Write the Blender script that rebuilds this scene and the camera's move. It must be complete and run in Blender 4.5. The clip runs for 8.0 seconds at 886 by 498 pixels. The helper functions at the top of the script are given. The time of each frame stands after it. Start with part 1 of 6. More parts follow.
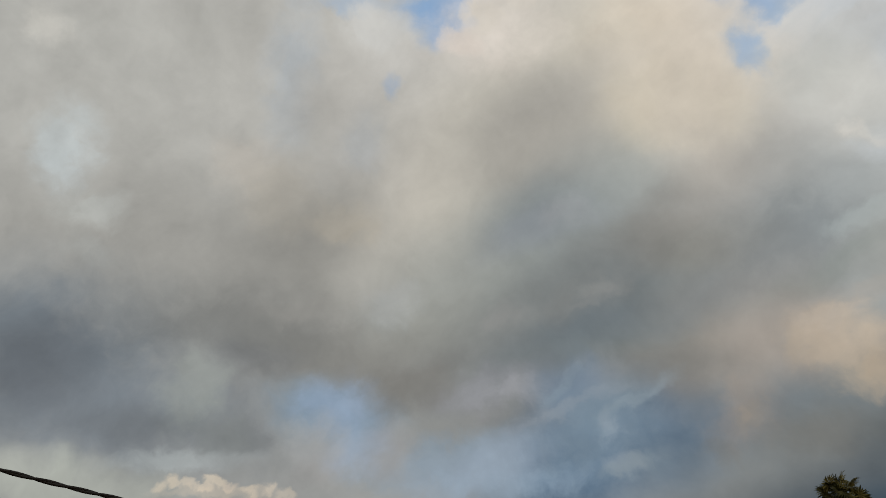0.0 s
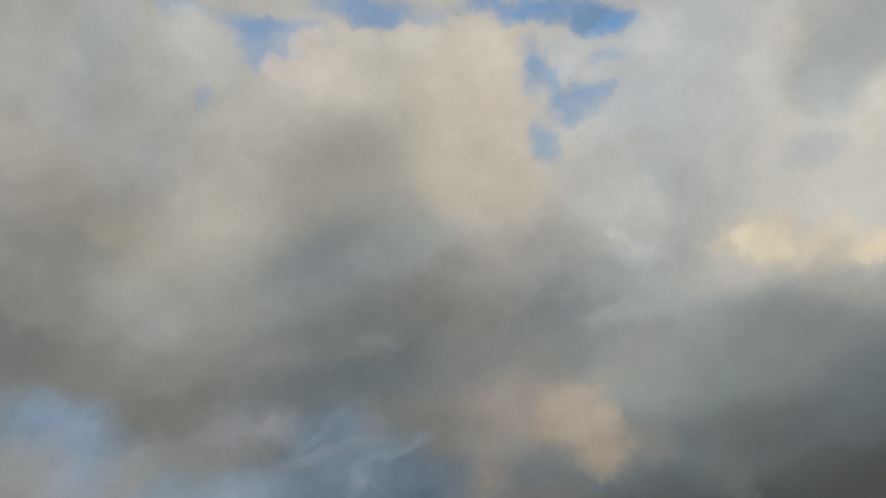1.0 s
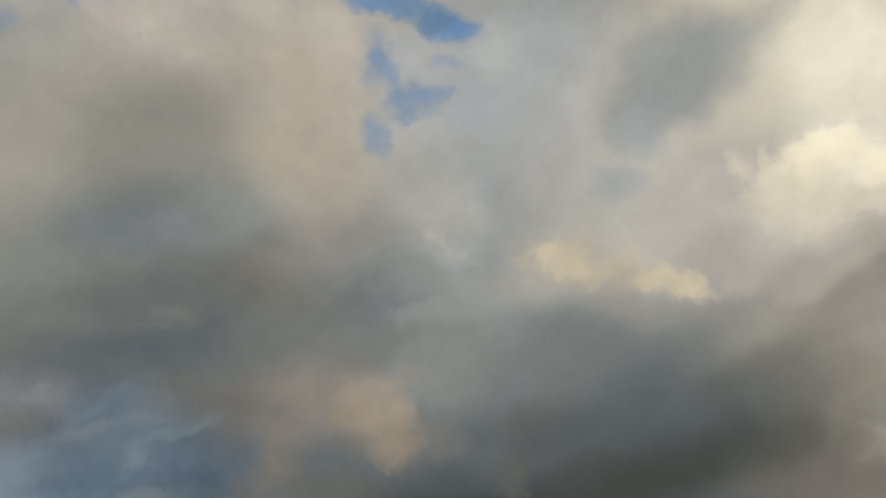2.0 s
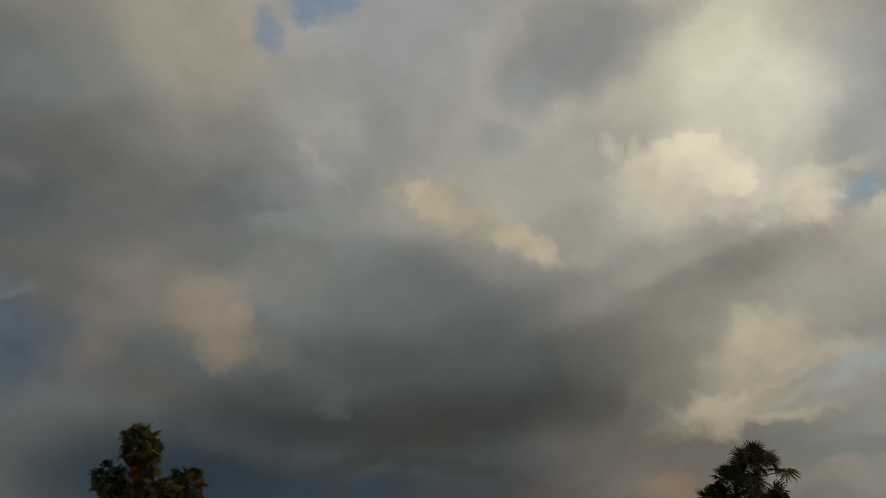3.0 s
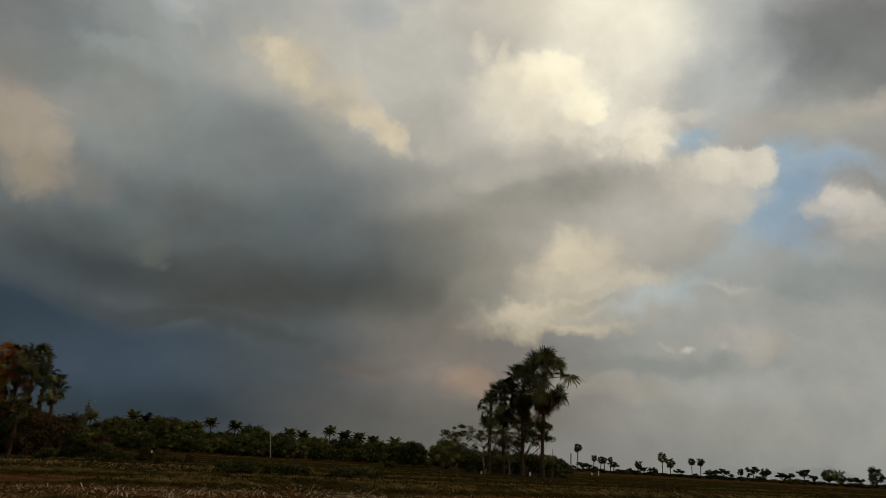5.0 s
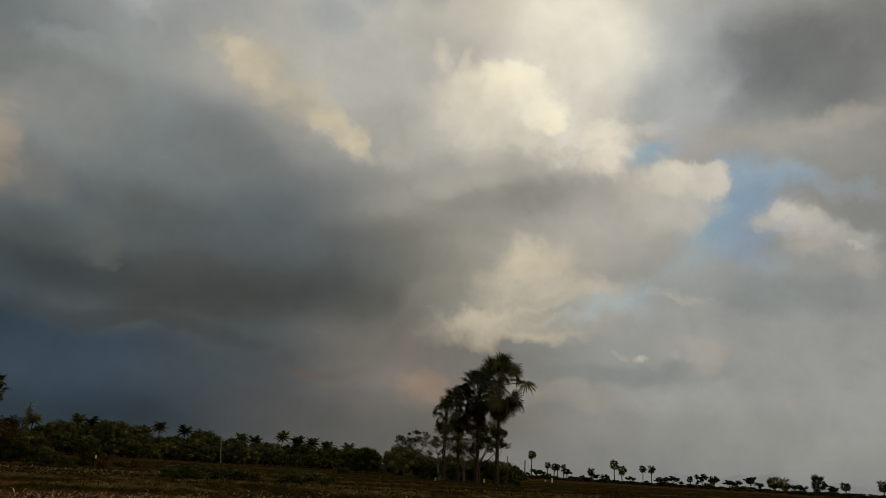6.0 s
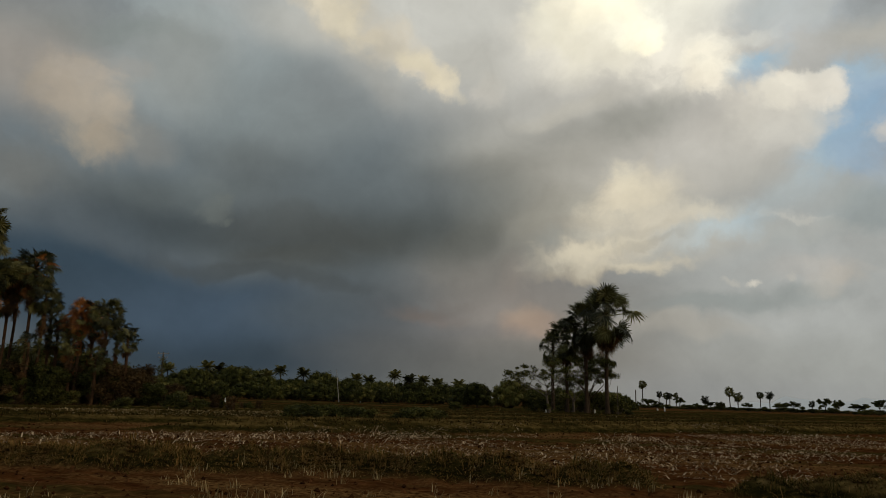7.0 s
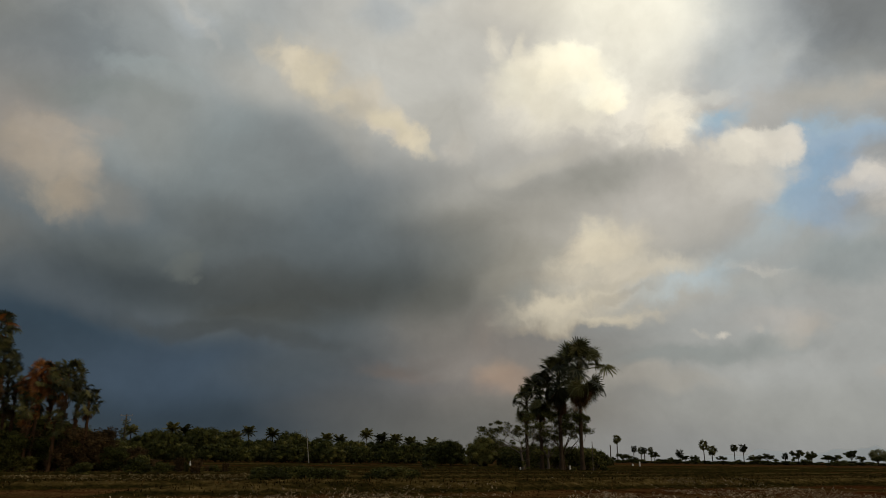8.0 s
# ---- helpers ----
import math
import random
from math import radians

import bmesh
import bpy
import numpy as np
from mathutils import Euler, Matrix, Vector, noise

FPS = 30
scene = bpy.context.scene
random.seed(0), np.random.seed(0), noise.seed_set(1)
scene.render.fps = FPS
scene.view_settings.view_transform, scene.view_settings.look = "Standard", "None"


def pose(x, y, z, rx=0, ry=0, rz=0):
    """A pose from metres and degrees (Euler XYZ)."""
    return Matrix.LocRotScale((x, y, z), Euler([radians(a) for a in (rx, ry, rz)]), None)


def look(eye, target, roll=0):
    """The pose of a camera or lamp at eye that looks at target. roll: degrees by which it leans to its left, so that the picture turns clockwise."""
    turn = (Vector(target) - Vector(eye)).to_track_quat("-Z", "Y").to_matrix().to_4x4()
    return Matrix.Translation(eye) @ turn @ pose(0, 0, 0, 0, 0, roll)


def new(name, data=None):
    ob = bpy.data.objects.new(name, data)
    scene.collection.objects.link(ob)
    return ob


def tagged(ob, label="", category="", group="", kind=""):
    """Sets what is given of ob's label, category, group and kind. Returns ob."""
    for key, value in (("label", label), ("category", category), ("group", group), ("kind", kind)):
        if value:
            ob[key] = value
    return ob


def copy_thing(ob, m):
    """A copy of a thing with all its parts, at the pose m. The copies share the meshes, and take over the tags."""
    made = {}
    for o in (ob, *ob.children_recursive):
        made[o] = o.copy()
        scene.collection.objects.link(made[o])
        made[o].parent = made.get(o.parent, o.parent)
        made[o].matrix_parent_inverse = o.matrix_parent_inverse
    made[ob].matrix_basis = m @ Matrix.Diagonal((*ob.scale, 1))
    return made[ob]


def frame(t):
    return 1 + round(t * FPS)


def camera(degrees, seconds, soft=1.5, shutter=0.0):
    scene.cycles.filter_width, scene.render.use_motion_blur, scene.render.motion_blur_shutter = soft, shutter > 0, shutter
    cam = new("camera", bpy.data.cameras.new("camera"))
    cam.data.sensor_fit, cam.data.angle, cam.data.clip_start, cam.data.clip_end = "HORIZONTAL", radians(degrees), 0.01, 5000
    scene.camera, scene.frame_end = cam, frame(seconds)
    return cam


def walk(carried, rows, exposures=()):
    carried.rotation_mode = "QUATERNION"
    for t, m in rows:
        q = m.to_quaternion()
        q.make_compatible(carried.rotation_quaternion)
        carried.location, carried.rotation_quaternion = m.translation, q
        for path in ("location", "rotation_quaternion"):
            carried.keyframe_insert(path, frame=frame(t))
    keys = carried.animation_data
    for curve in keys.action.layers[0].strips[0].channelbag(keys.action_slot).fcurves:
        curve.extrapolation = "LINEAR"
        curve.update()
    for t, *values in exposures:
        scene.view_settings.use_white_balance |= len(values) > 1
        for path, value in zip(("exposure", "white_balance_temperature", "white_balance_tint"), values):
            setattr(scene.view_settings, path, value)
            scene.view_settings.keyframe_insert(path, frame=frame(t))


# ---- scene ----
cam = camera(63.35, 8.0, soft=0.75)
EYE = (0.0, 0.0, 1.6)


# Slow steps forward while the camera turns: seconds, metres short of EYE, height.
STEPS = ((0.0, 2.2, 1.7), (3.0, 2.15, 1.7), (3.5, 1.98, 1.7), (4.0, 1.65, 1.7), (4.2, 1.5, 1.7), (5.3, 0.9, 1.66), (6.0, 0.5, 1.63), (7.0, 0.0, 1.6), (7.5, -0.1, 1.6), (8.0, -0.15, 1.6))


def eye_at(t):
    back, z = (float(np.interp(t, [r[0] for r in STEPS], [r[k] for r in STEPS])) for k in (1, 2))
    return Vector((0.07 * back, -back, z))


def gaze(t, azimuth, elevation, roll):
    a, e = radians(azimuth), radians(elevation)
    eye = eye_at(t)
    return look(eye, eye + 10 * Vector((math.sin(a) * math.cos(e), math.cos(a) * math.cos(e), math.sin(e))), roll)


TURNS = (
    (0, -71.23, 33.82, -6.20),
    (0.5, -64.88, 35.54, -5.92),
    (1, -50.59, 35.35, -7.40),
    (1.2, -45.30, 34.86, -8.46),
    (2.5, -29.08, 30.22, -7.33),
    (3, -21.92, 25.71, -2.76),
    (3.1, -20.00, 23.62, -1.62),
    (3.2, -18.87, 20.21, -1.93),
    (3.3, -17.00, 17.85, -2.66),
    (3.5, -15.28, 15.28, -1.14),
    (4, -14.35, 13.67, 0.73),
    (4.2, -10.82, 13.52, 1.54),
    (5.3, -8.17, 16.99, 3.56),
    (5.5, -7.70, 16.54, 3.97),
    (6, -5.07, 17.10, 3.41),
    (6.5, -7.21, 14.92, 2.23),
    (7, -12.91, 11.82, 1.65),
    (7.5, -9.09, 14.56, -0.49),
    (8, -10.66, 16.27, 0.58),
)
walk(cam, [(t, gaze(t, a, e, r)) for t, a, e, r in TURNS],
     exposures=[(0.0, 0.38, 6620, 9), (0.5, 0.3, 6620, 9), (1.0, 0.15, 6620, 8), (1.2, 0.09, 6660, 9), (2.5, -0.33, 6780, 7), (3.0, -0.5, 6850, 7), (3.3, -0.35, 6800, 7),
                (3.5, -0.13, 6720, 6), (4.0, 0.34, 6500, 5), (4.2, 0.34, 6520, 5), (5.3, -0.15, 6760, 7), (5.5, -0.17, 6740, 7), (6.0, -0.19, 6650, 7), (6.5, 0.02, 6550, 7), (7.0, 0.19, 6480, 6),
                (7.5, 0.18, 6500, 6), (8.0, 0.09, 6520, 7)])

# ---------------------------------------------------------------- world, sun
SUN_AZ, SUN_EL = 98.0, 14.0
world = bpy.data.worlds.new("evening_sky")
scene.world = world
world.use_nodes = True
WN, WL = world.node_tree.nodes, world.node_tree.links
WN.clear()


def wnode(kind):
    return WN.new(kind)


def wire(a, b):
    WL.new(a, b)


def wmath(op, a, b=None):
    node = wnode("ShaderNodeMath")
    node.operation = op
    for k, v in enumerate((a, b)):
        if v is None:
            continue
        if isinstance(v, (int, float)):
            node.inputs[k].default_value = v
        else:
            wire(v, node.inputs[k])
    return node.outputs[0]


def wvec(op, a, b, scale=None):
    node = wnode("ShaderNodeVectorMath")
    node.operation = op
    for k, v in enumerate((a, b)):
        if v is None:
            continue
        if isinstance(v, (tuple, Vector)):
            node.inputs[k].default_value = v
        else:
            wire(v, node.inputs[k])
    if scale is not None:
        node.inputs["Scale"].default_value = scale
    return node


# A conformal chart of the sky round its middle, in radians there.
MID_AZ, MID_EL = radians(-22), radians(24)
AHEAD = Vector((math.sin(MID_AZ) * math.cos(MID_EL), math.cos(MID_AZ) * math.cos(MID_EL), math.sin(MID_EL)))
RIGHT = Vector((math.cos(MID_AZ), -math.sin(MID_AZ), 0))
UP = RIGHT.cross(AHEAD)

way = wnode("ShaderNodeTexCoord").outputs["Generated"]
reach = wmath("DIVIDE", 2.0, wmath("MAXIMUM", wmath("ADD", wvec("DOT_PRODUCT", way, AHEAD).outputs["Value"], 1.0), 0.02))
chart = wnode("ShaderNodeCombineXYZ")
wire(wmath("MULTIPLY", wvec("DOT_PRODUCT", way, RIGHT).outputs["Value"], reach), chart.inputs[0])
wire(wmath("MULTIPLY", wvec("DOT_PRODUCT", way, UP).outputs["Value"], reach), chart.inputs[1])
chart = chart.outputs[0]


def noise_of(place, scale, detail, rough, shift):
    node = wnode("ShaderNodeTexNoise")
    node.inputs["Scale"].default_value = scale
    node.inputs["Detail"].default_value = detail
    node.inputs["Roughness"].default_value = rough
    wire(wvec("ADD", place, (shift, shift * 0.7, shift * 1.3)).outputs[0], node.inputs["Vector"])
    return node


def swirled(place, scale, amount, detail, shift):
    """The chart, pushed about by noise, so that clouds get ragged and billowing outlines."""
    push = wvec("SUBTRACT", noise_of(place, scale, detail, 0.55, shift).outputs["Color"], (0.5, 0.5, 0.5)).outputs[0]
    flat = wvec("MULTIPLY", push, (amount, amount, 0.0)).outputs[0]
    return wvec("ADD", place, flat).outputs[0]


SOFT, MID, BILLOW = 0, 1, 2
PLACES = [swirled(chart, 3.0, 0.10, 3.0, 2.0),
          swirled(swirled(chart, 4.0, 0.09, 2.0, 5.0), 14.0, 0.05, 4.0, 9.0),
          swirled(swirled(chart, 8.0, 0.045, 2.0, 13.0), 28.0, 0.05, 5.0, 17.0)]


def ragged(place, scale, amount, shift):
    """Between 1 - amount and 1 + amount: eats into the edges of the clouds."""
    fac = noise_of(place, scale, 6.0, 0.62, shift).outputs["Fac"]
    return wmath("ADD", wmath("MULTIPLY", fac, 2.6 * amount), 1.0 - 1.3 * amount)


RAGGED = [ragged(PLACES[0], 4.0, 0.25, 51.0), ragged(PLACES[1], 9.0, 0.55, 61.0), ragged(PLACES[2], 19.0, 0.7, 71.0)]

sky = wnode("ShaderNodeTexSky")
sky.sky_type, sky.sun_disc = "NISHITA", False
sky.sun_elevation, sky.sun_rotation = radians(SUN_EL), radians(SUN_AZ)
sky.dust_density, sky.ozone_density = 2.0, 1.5
clear = wvec("SCALE", sky.outputs[0], None, 0.07).outputs[0]
PUFFS = []


def puff(az, el, wide, high, turn, colour, amount, soft, place):
    """One soft mass of cloud, or a gap in it: centre, half sizes and lean in degrees, colour, cover, softness of the edge."""
    a, e = radians(az), radians(el)
    d = Vector((math.sin(a) * math.cos(e), math.cos(a) * math.cos(e), math.sin(e)))
    s = 2 / (1 + d.dot(AHEAD))
    PUFFS.append(((s * d.dot(RIGHT), s * d.dot(UP), 0), radians(turn), (radians(wide) * 1.25, radians(high) * 1.25, 1), colour, amount, soft, place))


# -- clouds --
# broad tones of the high cloud deck
puff(-101.3, 45.0, 50.8, 35.1, -35, (0.330, 0.329, 0.313), 1.00, 1.00, SOFT)
puff(-50.2, 44.1, 37.7, 20.5, -37, (0.434, 0.421, 0.398), 0.95, 1.00, SOFT)
puff(-64.0, 38.0, 23.9, 8.0, -23, (0.280, 0.269, 0.266), 0.60, 1.00, SOFT)
puff(-96.4, 34.0, 26.5, 10.0, -41, (0.224, 0.221, 0.209), 0.75, 1.00, SOFT)
puff(-65.9, 28.7, 24.2, 6.0, -13, (0.160, 0.148, 0.130), 0.70, 1.00, MID)
puff(-104.9, 25.1, 22.7, 11.3, -43, (0.124, 0.147, 0.170), 0.95, 1.00, MID)
puff(-100.5, 20.9, 22.9, 5.8, -34, (0.146, 0.168, 0.192), 0.80, 1.00, MID)
puff(-89.5, 28.1, 15.6, 5.7, -38, (0.132, 0.136, 0.133), 0.70, 1.00, MID)
puff(-55.2, 22.4, 18.9, 4.9, -4, (0.198, 0.191, 0.167), 0.70, 1.00, MID)
puff(-75.4, 25.2, 13.8, 5.8, -16, (0.177, 0.178, 0.169), 0.70, 1.00, MID)
puff(-56.9, 16.0, 18.7, 5.2, -11, (0.141, 0.193, 0.251), 0.75, 1.00, SOFT)
puff(-102.8, 16.3, 17.7, 3.4, -34, (0.318, 0.335, 0.307), 0.85, 1.00, MID)
puff(-43.8, 13.3, 12.2, 5.5, 0, (0.206, 0.196, 0.173), 0.85, 1.00, MID)
# rising bank towards the storm
puff(-54.6, 41.5, 26.4, 13.1, 0, (0.430, 0.405, 0.345), 0.85, 1.00, SOFT)
puff(-40.2, 43.7, 10.8, 11.4, 5, (0.510, 0.447, 0.373), 0.75, 1.00, MID)
puff(-60.3, 32.8, 19.0, 7.5, -9, (0.221, 0.244, 0.242), 0.85, 1.00, SOFT)
puff(-44.7, 32.8, 13.3, 4.1, -2, (0.162, 0.134, 0.116), 0.60, 1.00, MID)
puff(-59.8, 25.2, 17.9, 6.6, -6, (0.113, 0.132, 0.144), 0.85, 1.00, SOFT)
puff(-51.5, 25.7, 15.1, 4.9, -4, (0.159, 0.174, 0.162), 0.60, 1.00, MID)
puff(-61.0, 16.6, 12.0, 6.3, -1, (0.038, 0.082, 0.144), 0.85, 1.00, MID)
puff(-22.3, 42.8, 14.8, 14.5, -12, (0.446, 0.466, 0.492), 0.85, 1.00, SOFT)
puff(2.5, 36.3, 15.9, 12.5, -5, (0.919, 0.834, 0.653), 0.80, 1.00, SOFT)
puff(-7.4, 39.9, 7.0, 4.3, 7, (0.293, 0.307, 0.305), 0.85, 0.85, MID)
puff(-0.4, 40.8, 3.9, 1.7, 11, (0.343, 0.338, 0.323), 0.60, 1.00, BILLOW)
# blue gaps
puff(-69.3, 51.5, 3.7, 2.4, -38, (0.200, 0.307, 0.450), 0.95, 0.95, BILLOW)
puff(-66.9, 52.3, 3.0, 1.4, -39, (0.179, 0.286, 0.453), 0.85, 0.90, BILLOW)
puff(-75.2, 46.9, 1.2, 1.2, -36, (0.258, 0.327, 0.432), 0.70, 1.00, BILLOW)
puff(-78.0, 52.9, 6.2, 1.2, -38, (0.266, 0.345, 0.450), 0.60, 1.00, BILLOW)
puff(-86.0, 46.9, 3.2, 8.1, -46, (0.316, 0.354, 0.394), 0.60, 1.00, BILLOW)
puff(-78.6, 42.8, 2.7, 3.7, -35, (0.312, 0.342, 0.375), 0.50, 1.00, BILLOW)
puff(-38.2, 41.9, 1.5, 1.8, -17, (0.292, 0.352, 0.420), 0.65, 1.00, BILLOW)
puff(-34.7, 43.8, 1.4, 0.9, -8, (0.228, 0.317, 0.447), 0.80, 1.00, BILLOW)
puff(-82.0, 21.9, 4.7, 3.0, -37, (0.235, 0.311, 0.428), 0.80, 1.00, BILLOW)
puff(-80.4, 18.7, 3.3, 3.1, -36, (0.237, 0.297, 0.382), 0.60, 1.00, BILLOW)
puff(-72.3, 17.4, 9.3, 2.8, -11, (0.186, 0.234, 0.284), 0.85, 1.00, BILLOW)
puff(-68.1, 15.5, 9.9, 1.9, -16, (0.243, 0.317, 0.397), 0.60, 1.00, BILLOW)
puff(-29.3, 50.1, 4.4, 1.8, -42, (0.140, 0.248, 0.415), 0.95, 0.95, BILLOW)
puff(-38.5, 52.7, 5.0, 1.1, -27, (0.153, 0.255, 0.426), 0.80, 1.00, BILLOW)
puff(-55.6, 54.1, 6.2, 1.4, -29, (0.173, 0.280, 0.456), 0.85, 0.90, BILLOW)
puff(-69.1, 51.3, 3.1, 2.7, -54, (0.157, 0.267, 0.437), 0.95, 1.00, BILLOW)
puff(-64.1, 52.0, 2.4, 1.4, -5, (0.189, 0.292, 0.450), 0.70, 1.00, BILLOW)
puff(-34.0, 44.5, 2.6, 1.4, -10, (0.180, 0.269, 0.396), 0.85, 1.00, BILLOW)
puff(-35.4, 46.4, 3.2, 2.2, -75, (0.263, 0.333, 0.415), 0.50, 1.00, BILLOW)
puff(-36.9, 48.3, 1.3, 1.6, -55, (0.207, 0.292, 0.408), 0.70, 1.00, BILLOW)
puff(-38.4, 42.4, 1.8, 2.5, -25, (0.255, 0.317, 0.389), 0.55, 1.00, BILLOW)
puff(-81.8, 21.5, 7.8, 3.7, -41, (0.138, 0.219, 0.306), 0.70, 1.00, MID)
puff(-28.3, 49.1, 2.1, 1.0, -2, (0.157, 0.303, 0.545), 0.90, 0.80, BILLOW)
puff(-33.9, 44.5, 2.5, 1.1, -20, (0.171, 0.275, 0.462), 0.50, 1.00, BILLOW)
puff(-37.2, 48.0, 1.6, 2.6, -10, (0.213, 0.313, 0.473), 0.60, 1.00, BILLOW)
puff(-38.1, 42.0, 1.3, 2.0, -10, (0.256, 0.342, 0.469), 0.60, 1.00, BILLOW)
puff(-29.8, 46.7, 1.4, 0.7, -11, (0.242, 0.333, 0.478), 0.60, 1.00, BILLOW)
puff(-28.4, 37.4, 1.8, 2.3, -11, (0.368, 0.426, 0.496), 0.40, 1.00, MID)
# pale and dull passages
puff(-106.2, 39.4, 3.7, 5.4, -51, (0.385, 0.426, 0.443), 0.75, 1.00, BILLOW)
puff(-110.3, 46.8, 2.6, 2.2, -36, (0.448, 0.438, 0.408), 0.60, 1.00, BILLOW)
puff(-103.3, 35.4, 4.3, 2.4, -33, (0.363, 0.381, 0.372), 0.50, 1.00, BILLOW)
puff(-74.8, 50.4, 4.1, 3.5, -18, (0.430, 0.423, 0.406), 0.75, 0.85, BILLOW)
puff(-81.6, 46.2, 5.9, 3.7, -6, (0.386, 0.375, 0.354), 0.60, 1.00, BILLOW)
puff(-62.1, 49.6, 6.3, 4.2, -38, (0.586, 0.535, 0.489), 0.60, 1.00, BILLOW)
puff(-56.5, 43.4, 7.4, 4.3, -16, (0.392, 0.370, 0.342), 0.50, 1.00, BILLOW)
puff(-46.2, 40.2, 6.3, 3.9, -36, (0.511, 0.455, 0.352), 0.60, 1.00, BILLOW)
puff(-33.8, 38.7, 4.3, 3.5, -39, (0.403, 0.408, 0.387), 0.70, 1.00, BILLOW)
puff(-80.6, 36.6, 3.3, 2.7, -32, (0.436, 0.379, 0.296), 0.40, 1.00, BILLOW)
puff(-90.1, 40.6, 4.4, 3.4, -34, (0.392, 0.361, 0.322), 0.50, 1.00, BILLOW)
puff(-58.7, 34.6, 4.3, 1.9, -22, (0.285, 0.306, 0.318), 0.60, 1.00, BILLOW)
puff(-76.6, 30.0, 3.2, 2.2, -10, (0.305, 0.305, 0.297), 0.60, 1.00, BILLOW)
puff(-66.0, 27.8, 3.0, 1.3, -4, (0.262, 0.255, 0.248), 0.40, 1.00, BILLOW)
puff(-57.8, 28.5, 6.1, 1.9, -5, (0.279, 0.261, 0.234), 0.35, 1.00, BILLOW)
puff(-93.1, 23.3, 3.4, 5.0, -55, (0.268, 0.293, 0.275), 0.60, 1.00, BILLOW)
puff(-85.2, 29.5, 5.0, 2.2, -30, (0.239, 0.235, 0.223), 0.50, 1.00, BILLOW)
puff(-89.3, 20.1, 4.5, 2.2, -38, (0.123, 0.134, 0.144), 0.60, 1.00, BILLOW)
puff(-75.1, 23.0, 5.8, 2.6, -7, (0.148, 0.144, 0.135), 0.60, 1.00, BILLOW)
puff(-83.1, 18.4, 3.3, 3.7, -26, (0.253, 0.250, 0.250), 0.60, 1.00, BILLOW)
puff(-77.3, 18.5, 2.7, 3.1, -45, (0.247, 0.242, 0.243), 0.50, 1.00, BILLOW)
puff(-68.0, 22.3, 6.1, 2.5, -11, (0.207, 0.209, 0.231), 0.60, 1.00, BILLOW)
puff(-62.0, 21.1, 6.3, 2.3, 6, (0.242, 0.256, 0.279), 0.40, 1.00, BILLOW)
puff(-57.1, 22.0, 6.0, 2.7, 4, (0.224, 0.234, 0.244), 0.40, 1.00, BILLOW)
puff(-52.5, 23.6, 5.2, 2.2, -6, (0.152, 0.157, 0.146), 0.60, 1.00, MID)
puff(-48.9, 21.0, 7.5, 3.7, 0, (0.223, 0.200, 0.172), 0.50, 1.00, MID)
puff(-58.8, 15.5, 1.8, 1.1, -32, (0.248, 0.270, 0.302), 0.50, 1.00, BILLOW)
puff(-93.7, 18.3, 7.6, 1.5, -26, (0.321, 0.351, 0.359), 0.60, 1.00, BILLOW)
puff(-60.8, 34.3, 5.8, 2.5, -21, (0.221, 0.244, 0.258), 0.50, 1.00, BILLOW)
puff(-76.7, 29.4, 4.2, 2.5, -4, (0.252, 0.274, 0.277), 0.35, 1.00, BILLOW)
puff(-86.4, 38.3, 4.9, 4.5, -21, (0.347, 0.319, 0.272), 0.50, 1.00, BILLOW)
puff(-29.7, 43.1, 5.2, 4.8, -26, (0.381, 0.410, 0.436), 0.60, 1.00, BILLOW)
puff(-24.6, 46.9, 2.5, 2.9, -29, (0.496, 0.506, 0.500), 0.70, 0.80, BILLOW)
puff(-29.3, 40.3, 2.1, 0.6, -13, (0.380, 0.371, 0.353), 0.30, 1.00, BILLOW)
puff(-45.8, 27.5, 13.8, 2.7, -6, (0.208, 0.193, 0.165), 0.40, 1.00, MID)
puff(-60.7, 27.7, 5.4, 1.1, -5, (0.211, 0.223, 0.223), 0.30, 1.00, MID)
puff(-58.3, 20.1, 5.0, 1.7, 13, (0.144, 0.197, 0.236), 0.35, 1.00, BILLOW)
puff(-58.3, 15.2, 2.7, 1.1, -12, (0.164, 0.211, 0.252), 0.50, 1.00, BILLOW)
puff(-34.1, 47.1, 1.5, 1.3, -11, (0.514, 0.528, 0.535), 0.50, 1.00, BILLOW)
puff(-49.2, 17.0, 3.7, 2.2, -1, (0.298, 0.243, 0.205), 0.50, 1.00, BILLOW)
# heads over the blue
puff(-66.2, 49.5, 2.0, 1.4, -38, (0.513, 0.464, 0.423), 0.80, 0.75, BILLOW)
puff(-63.0, 51.0, 2.0, 1.6, -39, (0.512, 0.469, 0.428), 0.80, 0.75, BILLOW)
puff(-62.8, 51.0, 2.2, 1.6, -24, (0.501, 0.469, 0.423), 0.80, 0.70, BILLOW)
puff(-57.9, 52.1, 2.4, 1.4, -25, (0.508, 0.475, 0.429), 0.80, 0.70, BILLOW)
puff(-50.3, 51.7, 2.9, 1.6, -25, (0.502, 0.470, 0.419), 0.70, 0.80, BILLOW)
puff(-43.2, 49.7, 3.3, 2.7, -36, (0.503, 0.469, 0.412), 0.70, 0.85, BILLOW)
puff(-76.5, 51.3, 3.3, 2.4, -23, (0.438, 0.439, 0.429), 0.70, 0.80, BILLOW)
puff(-33.4, 48.8, 2.2, 1.1, -27, (0.418, 0.438, 0.459), 0.70, 0.80, BILLOW)
# warm patch
puff(-48.6, 18.4, 2.5, 1.6, 11, (0.287, 0.241, 0.203), 0.60, 1.00, BILLOW)
puff(-49.2, 17.2, 0.6, 0.6, -23, (0.353, 0.286, 0.233), 0.60, 0.90, BILLOW)
